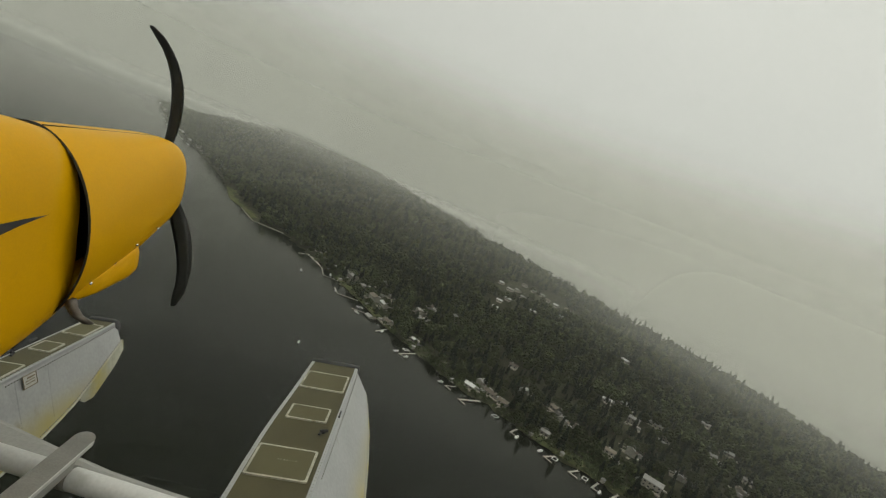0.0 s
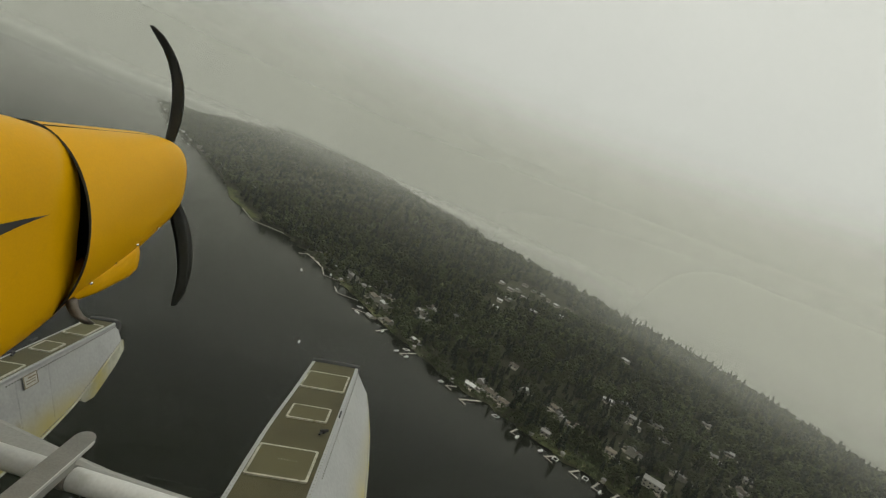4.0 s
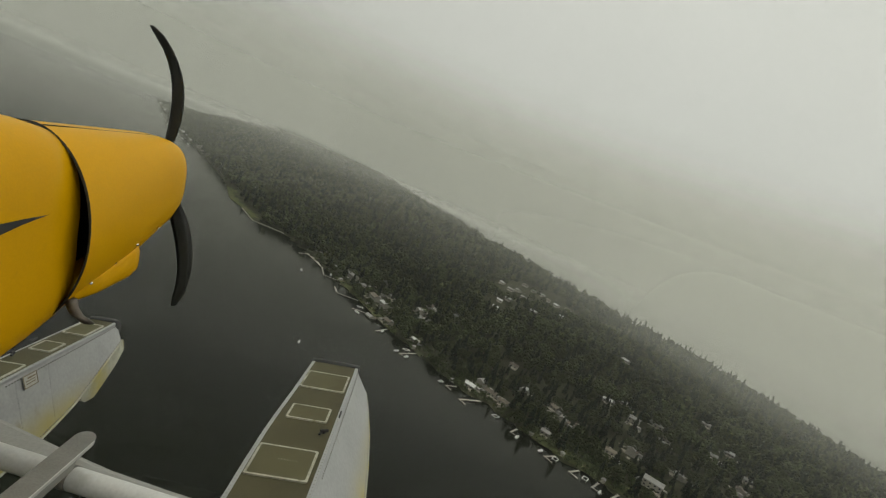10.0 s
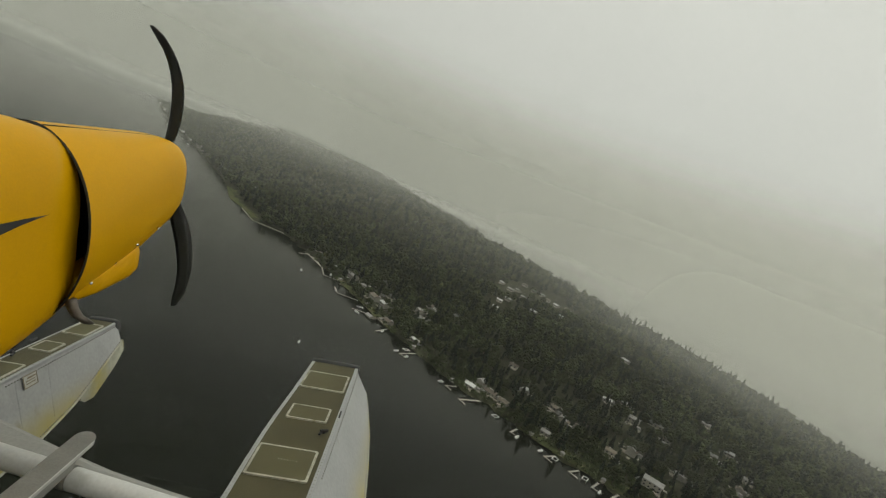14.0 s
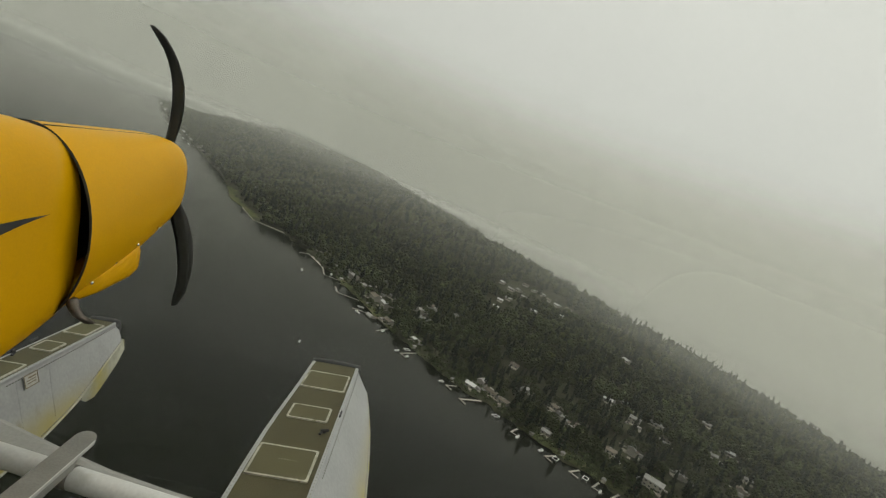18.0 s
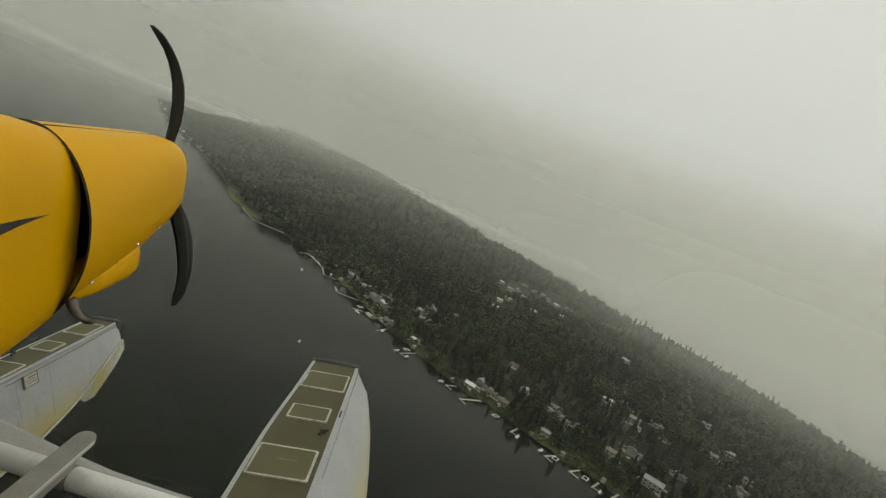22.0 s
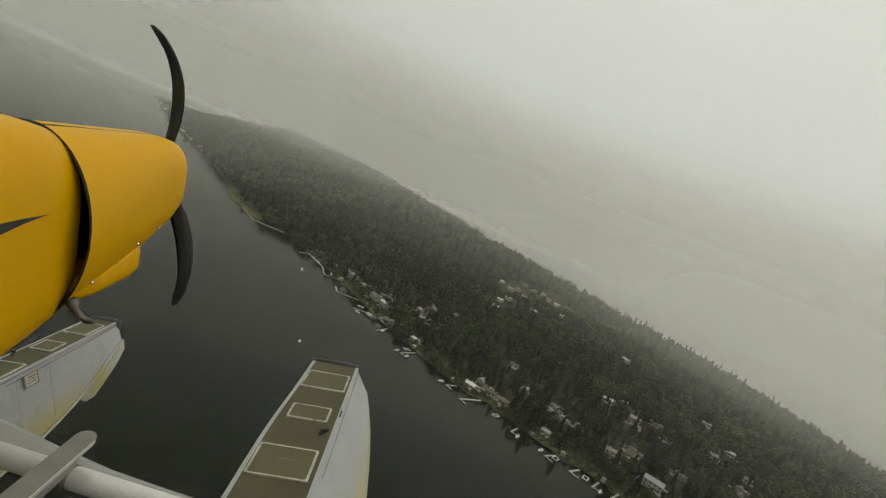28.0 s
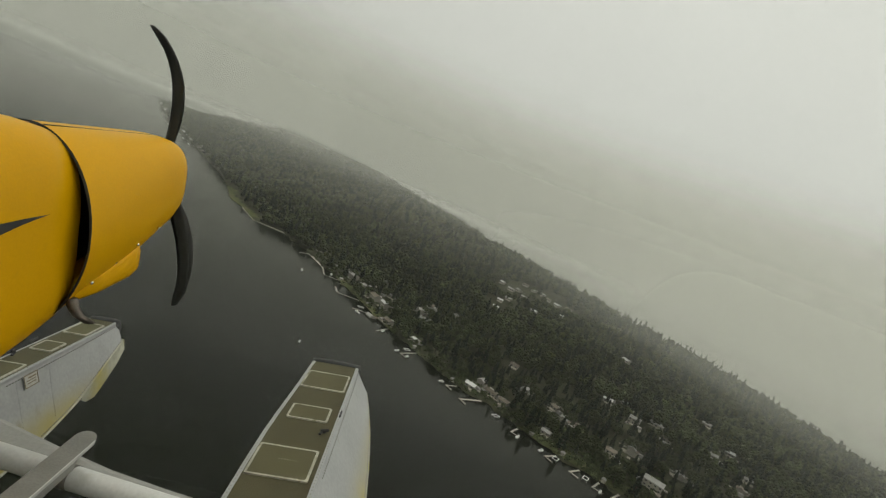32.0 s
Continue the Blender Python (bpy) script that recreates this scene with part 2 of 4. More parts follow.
def oval(y, cx, cz, rx, rz, power=2.0, lean=0.0, toe=0.0, low=0.0, n=56):
    """A superellipse across the aircraft's axis, its plane tilted by lean and toe; low: the power of its lower half."""
    out = []
    for i in range(n):
        a = 2 * math.pi * i / n
        c, s = math.cos(a), math.sin(a)
        e = 2 / (low if low and s < 0 else power)
        px, pz = rx * math.copysign(abs(c) ** e, c), rz * math.copysign(abs(s) ** e, s)
        out.append((cx + px, y + lean * min(pz, 0.0) + toe * px, cz + pz))
    return out


def tube(bm, p, q, r, r2=None, n=16, flat=1.0):
    """A round or flattened bar from p to q."""
    p, q = Vector(p), Vector(q)
    turn = (q - p).to_track_quat("Z", "Y").to_matrix()
    rings = []
    for at, rad in ((p, r), (q, r2 or r)):
        rings.append([at + turn @ Vector((rad * math.cos(2 * math.pi * i / n), flat * rad * math.sin(2 * math.pi * i / n), 0)) for i in range(n)])
    return loft(bm, rings)


def empty(name, m=None, **tags):
    ob = new(name)
    ob.empty_display_size = 0.2
    if m is not None:
        ob.matrix_world = m
    return tagged(ob, **tags)


# ---- water, land and far shores ----
def grid_sheet(name, xs, ys, height, mat, smooth=True):
    verts = [(x, y, height(x, y)) for y in ys for x in xs]
    n = len(xs)
    faces = [(j * n + i, j * n + i + 1, (j + 1) * n + i + 1, (j + 1) * n + i) for j in range(len(ys) - 1) for i in range(n - 1)]
    return new(name, raw(name, verts, faces, mat, smooth))


lake = grid_sheet("water", [-4900 + 700 * i for i in range(15)], [-4900 + 700 * i for i in range(15)], lambda x, y: 0.0, WATER)
tagged(lake, "still dark grey lake water with faint ripples", "water", kind="structure")

WEST = [(1350, -630), (960, 30), (630, 210), (370.5, 339), (277.5, 366), (220.5, 387), (196.5, 397.5), (178.5, 405), (162, 414), (138, 427.5), (115.5, 444),
        (91.5, 468), (60, 481.5), (45, 495), (22.5, 519), (-13.5, 559.5), (-37.5, 586.5), (-61.5, 622.5), (-106.5, 684), (-136.5, 718.5), (-177, 771), (-213, 807),
        (-246, 846), (-295.5, 841.5), (-343.5, 907.5), (-388.5, 949.5), (-448.5, 1065), (-541.5, 1213.5), (-628.5, 1327.5), (-756, 1506), (-853.5, 1635),
        (-1054.5, 1888.5), (-1353, 2334), (-1879.5, 3133.5)]
EAST = [(-1725, 3345), (-1200, 3090), (-450, 2460), (405, 1695), (780, 1320), (1230, 960), (1575, 450), (1575, -630)]
COAST = WEST + EAST
CP = np.array(COAST, float)


def inland(x, y):
    """Metres from the shore, positive on land."""
    p = np.array((x, y), float)
    a, b = CP, np.roll(CP, -1, axis=0)
    d = b - a
    t = np.clip(((p - a) * d).sum(1) / (d * d).sum(1), 0, 1)
    near = np.sqrt((((a + d * t[:, None]) - p) ** 2).sum(1)).min()
    cross = (a[:, 1] > y) != (b[:, 1] > y)
    with np.errstate(divide="ignore", invalid="ignore"):
        at = a[:, 0] + (y - a[:, 1]) / np.where(b[:, 1] == a[:, 1], 1, b[:, 1] - a[:, 1]) * d[:, 0]
    return near if (cross & (x < at)).sum() % 2 else -near


def ease(v):
    v = min(1.0, max(0.0, v))
    return v * v * (3 - 2 * v)


CREST_AT = (144, 441, 706, 1062, 1284, 1642, 2139, 2488, 2800, 3225, 3484)       # metres along the ridge, and its height there
CREST = (22, 64, 73, 98, 110, 134, 151, 124, 109, 57, 31)


def shape(d, x, y):
    if d < 0:
        return max(-4.0, d * 0.25 - 0.3)
    lump = 5 * noise.noise((x * 0.004, y * 0.004, 1.7)) * ease(d / 180)
    crest = float(np.interp(-0.617 * x + 0.787 * y, CREST_AT, CREST))
    return 1.2 * ease(d / 4) + crest * (0.22 * ease((d - 8) / 135) + 0.78 * ease((d - 60) / 450)) + lump


def land_z(x, y):
    return shape(inland(x, y), x, y)


ground = grid_sheet("ground", [-1960 + 20 * i for i in range(178)], [-700 + 90 * i for i in range(10)] + [200 + 20 * i for i in range(165)], land_z, SOIL)
tagged(ground, "wooded peninsula rising gently from the lake shore", "ground", kind="structure")


def hills(name, run, top, seed, label):
    """A long far shore with a wooded ridge: run is its waterline."""
    verts, faces = [], []
    pts = []
    for (x0, y0), (x1, y1) in zip(run, run[1:]):
        pts += [(x0 + (x1 - x0) * k / 40, y0 + (y1 - y0) * k / 40) for k in range(40)]
    for i, (x, y) in enumerate(pts):
        r = math.hypot(x, y)
        out = (x / r, y / r)
        crest = top * (1.0 - 0.72 * i / len(pts)) * (0.65 + 0.5 * noise.noise((x * 0.0012, y * 0.0012, seed)) + 0.10 * noise.noise((x * 0.012, y * 0.012, seed)))
        for away, up in ((0, -1), (5, 9 + 5 * noise.noise((x * 0.03, y * 0.03, seed))), (60, crest * 0.35), (200, crest * 0.75), (360, crest), (560, -1)):
            verts.append((x + out[0] * away, y + out[1] * away, max(-1, up)))
    for i in range(len(pts) - 1):
        for k in range(5):
            a = i * 6 + k
            faces.append((a, a + 1, a + 7, a + 6))
    ob = new(name, raw(name, verts, faces, FAR))
    return tagged(ob, label, "far shore", kind="structure")


hills("backdrop", [(-4450, 300), (-3850, 2050), (-2750, 3500), (-1250, 4250), (300, 4430), (1750, 4100)], 120, 3.1, "hazy wooded far shore across the lake")

# fog hangs over the far water and hides the upper slopes
for radius, density, z0, z1, low, x0, x1, thin in (
        (375, 0.025, 90, 170, 0.022, 0, 1, 1.0), (520, 0.06, 60, 150, 0.025, 60, 300, 0.4), (645, 0.11, 42, 125, 0.025, 80, 400, 0.4), (760, 0.19, 40, 120, 0.032, 80, 480, 0.25), (890, 0.27, 40, 118, 0.040, 60, 520, 0.25),
        (1050, 0.28, 62, 145, 0.03, 0, 560, 0.25), (1180, 0.60, 20, 60, 0.50, 280, 540, 0.03), (1275, 0.36, 85, 155, 0.035, -200, 600, 0.8), (1530, 0.42, 95, 165, 0.04, -400, 600, 0.9),
        (1660, 0.60, 20, 60, 0.45, -60, 320, 0.04), (1875, 0.44, 105, 175, 0.045, -600, 500, 0.8), (2325, 0.52, 85, 170, 0.05, -700, 400, 0.9), (2850, 0.55, 68, 170, 0.06, 0, 1, 1.0),
        (3525, 0.55, 60, 180, 0.10, 0, 1, 1.0), (4000, 0.80, 20, 130, 0.24, 0, 1, 1.0), (4250, 0.85, 20, 150, 0.34, 0, 1, 1.0)):
    verts, faces, n, rows = [], [], 160, (-1, 4800)
    for i in range(n):
        a = 2 * math.pi * i / n
        for z in rows:
            verts.append((radius * math.sin(a), radius * math.cos(a), z))
    k = len(rows)
    for i in range(n):
        for j in range(k - 1):
            q = (i + 1) % n
            faces.append((i * k + j, q * k + j, q * k + j + 1, i * k + j + 1))
    bank = new("fog_bank", raw("fog_bank", verts, faces, mist("mist", density, z0, z1, low, x0, x1, thin, z1 + 100 + 0.20 * radius), True))
    bank.visible_shadow = False
    tagged(bank, "thin bank of pale grey fog over the lake", "fog", kind="stuff")


# ---- woods ----
def clumps(rng, count, kind, tall, wide, size):
    """Many small leaf clumps that make up one crown: vertices and faces."""
    octa = np.array([(1, 0, 0), (-1, 0, 0), (0, 1, 0), (0, -1, 0), (0, 0, 1), (0, 0, -1)], float)
    tri = [(0, 2, 4), (2, 1, 4), (1, 3, 4), (3, 0, 4), (2, 0, 5), (1, 2, 5), (3, 1, 5), (0, 3, 5)]
    verts, faces = [], []
    for i in range(count):
        a = rng.uniform(0, 2 * math.pi)
        if kind == "conifer":
            h = rng.uniform(0.12, 0.97)
            r = wide * (1 - h) ** 0.85 * rng.uniform(0.45, 1.0)
            at = np.array((r * math.cos(a), r * math.sin(a), tall * h))
            s = size * (0.58 + 0.62 * (1 - h)) * rng.uniform(0.75, 1.2)
            scale = np.array((s, s, s * 0.8))
        else:
            u = rng.uniform(-0.55, 1.0)
            r = math.sqrt(max(0, 1 - u * u)) * rng.uniform(0.75, 1.05)
            at = np.array((wide * r * math.cos(a), wide * r * math.sin(a), tall * (0.60 + 0.36 * u)))
            s = size * rng.uniform(0.65, 1.25)
            scale = np.array((s, s, s * 0.75))
        pts = at + octa * scale * (1 + 0.45 * (rng.random((6, 1)) - 0.5)) + (rng.random((6, 3)) - 0.5) * 0.5 * s
        base = len(verts)
        verts += [tuple(p) for p in pts]
        faces += [(base + p, base + q, base + r2) for p, q, r2 in tri]
    return verts, faces


rng = np.random.default_rng(7)
CLEAR = [(142.5, 915, 51), (187.5, 945, 51), (225, 897, 36), (117, 822, 36)]          # built-up hillside
HOUSES = [
    # x, y, turn, length, depth, storeys, roof
    (-168, 813, 140, 10, 7, 1, 0), (-123, 765, 120, 9, 6, 1, 0), (-99, 724.5, 130, 15, 8, 2, 0), (-79.5, 703.5, 40, 9, 6, 1, 0), (-54, 661.5, 125, 15, 10, 2, 2),
    (-39, 645, 125, 12, 7, 2, 1), (-39, 697.5, 60, 8, 6, 1, 0), (-45, 588, 130, 10, 7, 1, 0), (-24, 589.5, 130, 12, 8, 1, 2), (6, 663, 30, 12, 8, 2, 0),
    (16.5, 637.5, 120, 9, 7, 1, 0), (10.5, 562.5, 130, 6, 5, 1, 1)]
HOUSES += [
    (16.5, 697.5, 60, 8, 6, 1, 2), (48, 687, 40, 9, 6, 1, 0), (-55.5, 750, 130, 8, 6, 1, 0), (75, 493.5, 150, 10, 7, 1, 1), (85.5, 507, 60, 9, 7, 2, 0),
    (96, 496.5, 150, 12, 8, 1, 2), (108, 486, 150, 10, 7, 1, 2), (133.5, 534, 50, 7, 5, 1, 1), (163.5, 516, 120, 9, 6, 1, 2), (169.5, 498, 60, 11, 8, 1, 0),
    (184.5, 492, 150, 9, 6, 1, 2), (145.5, 454.5, 150, 8, 6, 1, 0)]
HOUSES += [
    (234, 585, 160, 10, 6, 1, 1), (258, 595.5, 130, 7, 6, 1, 1), (256.5, 555, 150, 12, 8, 2, 0), (291, 573, 160, 10, 7, 1, 0), (211.5, 468, 160, 13, 7, 1, 2),
    (234, 484.5, 60, 10, 7, 2, 0), (291, 544.5, 150, 9, 6, 1, 2), (238.5, 435, 150, 16, 10, 2, 0), (279, 475.5, 70, 10, 7, 1, 0), (349.5, 559.5, 150, 11, 7, 1, 0),
    (384, 589.5, 160, 11, 7, 1, 1), (379.5, 535.5, 150, 9, 6, 1, 0), (352.5, 502.5, 60, 9, 7, 1, 2)]
HILL_HOUSES = [(120, 943.5), (135, 918), (114, 837), (165, 978), (180, 957), (195, 948), (216, 909), (235.5, 904.5), (106.5, 795), (148.5, 927), (216, 846), (202.5, 927),
               (129, 858), (156, 894), (168, 828), (123, 580.5), (295.5, 739.5), (381, 646.5), (-429, 1150.5)]


def near_house(x, y, room):
    return any((x - h[0] * 0.972) ** 2 + (y - h[1] * 0.972) ** 2 < (room + h[3] * 0.75) ** 2 for h in HOUSES) or any((x - h[0] * 0.98) ** 2 + (y - h[1] * 0.98) ** 2 < 210 for h in HILL_HOUSES)



def wooded(x, y, d):
    if d < 5 or near_house(x, y, 5.0):
        return False
    if d < 24 and -465 < x < -285:
        return False
    if d < 45 and x > -195 and rng.random() < 0.45:
        return False
    if d < 170 and x > 45 and rng.random() < 0.2:
        return False
    if d < 30 and x < -630 and rng.random() < 0.6:
        return False
    for cx, cy, r in CLEAR:
        if (x - cx) ** 2 + (y - cy) ** 2 < r * r:
            return rng.random() < 0.16
    return True


tree_kinds = []
for k in range(8):
    kind = "conifer" if k % 2 else "broadleaf"
    tall, wide = (rng.uniform(15, 21), rng.uniform(3.2, 4.2)) if kind == "conifer" else (rng.uniform(12, 17), rng.uniform(4.5, 6.2))
    v, f = clumps(rng, 150, kind, tall, wide, 1.2 if kind == "broadleaf" else 1.05)
    crown = raw("crown", v, f, NEEDLE if kind == "conifer" else LEAF)
    bm = bmesh.new()
    tube(bm, (0, 0, -1), (0, 0, tall * 0.8), 0.38, 0.06, 7)
    for q in range(4):
        a = rng.uniform(0, 6.28)
        z = tall * rng.uniform(0.3, 0.55)
        tube(bm, (0, 0, z), (math.cos(a) * wide * 0.7, math.sin(a) * wide * 0.7, z + tall * 0.18), 0.13, 0.03, 5)
    tree_kinds.append((kind, crown, mesh_of("trunk", bm, BARK)))

NEAR_TREES, spots = 290, []
WP = np.array(WEST, float)


def from_west(x, y):
    """Metres from the west shore."""
    a, d = WP[:-1], WP[1:] - WP[:-1]
    t = np.clip(((np.array((x, y)) - a) * d).sum(1) / (d * d).sum(1), 0, 1)
    return np.sqrt((((a + d * t[:, None]) - (x, y)) ** 2).sum(1)).min()


y = 190.0
while y < 3280:
    step = 9.0 if y < 950 else 12.5 if y < 1700 else 17.0
    for gx in range(int(2900 / step)):
        x = -1890 + gx * step + rng.uniform(-0.4, 0.4) * step
        yy = y + rng.uniform(-0.4, 0.4) * step
        bearing = math.degrees(math.atan2(x, yy))
        if bearing > 54 or from_west(x, yy) > 600:
            continue
        d = inland(x, yy)
        if d < 5 or not wooded(x, yy, d):
            continue
        spots.append((x, yy, d))
    y += step * 1.03
close = sorted(range(len(spots)), key=lambda i: math.hypot(spots[i][0] - 135, (spots[i][1] - 450) * 1.3))[:NEAR_TREES]
close_set = set(close)
for i in close:
    x, y, d = spots[i]
    kind, crown, trunk = tree_kinds[int(rng.integers(0, 8))]
    s = rng.uniform(0.55, 1.0) * (1.3 if rng.random() < 0.2 else 1.0)
    tree = empty("tree", Matrix.Translation((x, y, shape(d, x, y))) @ pose(0, 0, 0, 0, 0, rng.uniform(0, 360)) @ Matrix.Diagonal((s, s, s * rng.uniform(0.9, 1.1), 1)),
                 label="tall dark green conifer in the shoreside wood" if kind == "conifer" else "round-crowned green broadleaf tree in the shoreside wood",
                 category="tree", group="shoreside trees")
    part("trunk", trunk, None, tree)
    part("crown", crown, None, tree)

stock = {}
for kind in ("conifer", "broadleaf"):
    for far in (0, 1, 2):
        stock[kind, far] = []
        for k in range(6):
            tall, wide = (rng.uniform(14, 20), rng.uniform(3.2, 4.4)) if kind == "conifer" else (rng.uniform(11, 16), rng.uniform(4.2, 6.2))
            v, f = clumps(rng, (52, 28, 14)[far], kind, tall, wide, (1.6, 2.3, 3.2)[far] * (1.0 if kind == "broadleaf" else 0.9))
            stock[kind, far].append((np.array(v), np.array(f)))
for kind, name, mat, label in (("conifer", "conifer_forest", NEEDLE, "dense dark conifers over the hazy hillside"),
                               ("broadleaf", "broadleaf_forest", LEAF, "mixed green broadleaf canopy over the peninsula")):
    vs, fs, base = [], [], 0
    for i, (x, y, d) in enumerate(spots):
        if i in close_set or (int(x * 7 + y * 13) % 5 < 2) != (kind == "conifer"):
            continue
        r = math.hypot(x, y)
        v, f = stock[kind, 0 if r < 720 else 1 if r < 1200 else 2][int(rng.integers(0, 6))]
        a, s = rng.uniform(0, 6.28), rng.uniform(0.62, 1.10) * (1.1 if rng.random() < 0.18 else 1.0) * (1.0 if y < 950 else 1.12 if y < 1700 else 1.35)
        c, sn = math.cos(a) * s, math.sin(a) * s
        w = np.empty_like(v)
        w[:, 0], w[:, 1], w[:, 2] = x + v[:, 0] * c - v[:, 1] * sn, y + v[:, 0] * sn + v[:, 1] * c, shape(d, x, y) + v[:, 2] * s
        vs.append(w)
        fs.append(f + base)
        base += len(v)
    V, F3 = np.concatenate(vs), np.concatenate(fs)
    me = bpy.data.meshes.new(name)
    me.vertices.add(len(V))
    me.vertices.foreach_set("co", V.ravel())
    me.loops.add(F3.size)
    me.loops.foreach_set("vertex_index", F3.ravel().astype(np.int32))
    me.polygons.add(len(F3))
    me.polygons.foreach_set("loop_start", np.arange(0, F3.size, 3, dtype=np.int32))
    me.update(calc_edges=True)
    me.materials.append(mat)
    tagged(new(name, me), label, "forest", kind="stuff")


shrub_v, shrub_f, base = [], [], 0
while len(shrub_v) < 1500:
    k = int(rng.integers(4, 20))
    t = rng.random()
    (xa, ya), (xb, yb) = WEST[k], WEST[k + 1]
    reach = rng.uniform(1.5, 75)
    run = math.hypot(xb - xa, yb - ya)
    x, y = xa + (xb - xa) * t + (yb - ya) / run * reach, ya + (yb - ya) * t - (xb - xa) / run * reach
    d = inland(x, y)
    if d < 1.2 or any((x - h[0]) ** 2 + (y - h[1]) ** 2 < (0.62 * h[3]) ** 2 for h in HOUSES):
        continue
    v, f = clumps(rng, 7, "broadleaf", rng.uniform(2.0, 4.5), rng.uniform(1.2, 2.6), 1.0)
    shrub_v.append(np.array(v) + (x, y, shape(d, x, y) - 0.3))
    shrub_f.append(np.array(f) + base)
    base += len(v)
tagged(new("shrubs", raw("shrubs", np.concatenate(shrub_v).tolist(), np.concatenate(shrub_f).tolist(), LEAF)), "low green garden shrubs between the lakeside houses", "shrubs", kind="stuff")


# ---- shore: lawns, bulkhead, driveways ----
STATION = [0.0]
for (xa, ya), (xb, yb) in zip(WEST, WEST[1:]):
    STATION.append(STATION[-1] + math.hypot(xb - xa, yb - ya))


def along_shore(s0, s1, step):
    """Points of the west shore between two distances along it, with the way inland."""
    out, s = [], s0
    while s <= s1:
        k = min(len(WEST) - 2, max(i for i, at in enumerate(STATION) if at <= s))
        (xa, ya), (xb, yb) = WEST[k], WEST[k + 1]
        t = (s - STATION[k]) / (STATION[k + 1] - STATION[k])
        n = Vector((yb - ya, -(xb - xa), 0)).normalized()
        out.append((Vector((xa + (xb - xa) * t, ya + (yb - ya) * t, 0)), n))
        s += step
    return out


def strip(name, y0, y1, near, wide, lift, mat, label, category):
    verts, faces = [], []
    run = along_shore(y0, y1, 4)
    for i, (p, n) in enumerate(run):
        taper = ease(i / 5) * ease((len(run) - 1 - i) / 5) * (0.75 + 0.8 * noise.noise((i * 0.37, y0 * 0.1, 0)))
        for k in range(4):
            q = p + n * (near + wide * taper * k / 3)
            verts.append((q.x, q.y, land_z(q.x, q.y) + lift))
    for i in range(len(run) - 1):
        for k in range(3):
            a = i * 4 + k
            faces.append((a, a + 1, a + 5, a + 4))
    return tagged(new(name, raw(name, verts, faces, mat, True)), label, category, kind="structure")


strip("lawn", 2317.5, 2583, 1.5, 20, 0.25, LAWN_M, "open strip of yellow-green shore grass beside the lake", "grass")
strip("lawn", 1882.5, 2077.5, 2.0, 15, 0.3, LAWN_M, "mown lawns before the lakeside houses", "grass")
strip("lawn", 1530, 1710, 3.0, 30, 0.3, LAWN_M, "sloping mown lawns before the lakeside houses", "grass")
strip("driveway", 1860, 2100, 56, 4.0, 0.3, PAVED, "pale paved lane behind the lakeside houses", "road")
strip("beach", 2086.5, 2169, -1.5, 5, 0.3, ROCK, "narrow pale gravel beach under the trees", "beach")

bulkhead = empty("bulkhead", label="low pale stone bulkhead along the shore grass", category="retaining wall", kind="structure")
block = mesh_of("stone", box(bmesh.new(), (0, 0, 0), (0.9, 2.05, 1.1), bevel=0.12), ROCK)
for p, n in along_shore(2250, 2388, 2.2):
    b = part("stone", block, None, bulkhead)
    b.matrix_world = Matrix.Translation((p.x, p.y, 0.55 + rng.uniform(-0.1, 0.1))) @ pose(0, 0, 0, 0, 0, math.degrees(math.atan2(n.y, n.x)) + rng.uniform(-4, 4))


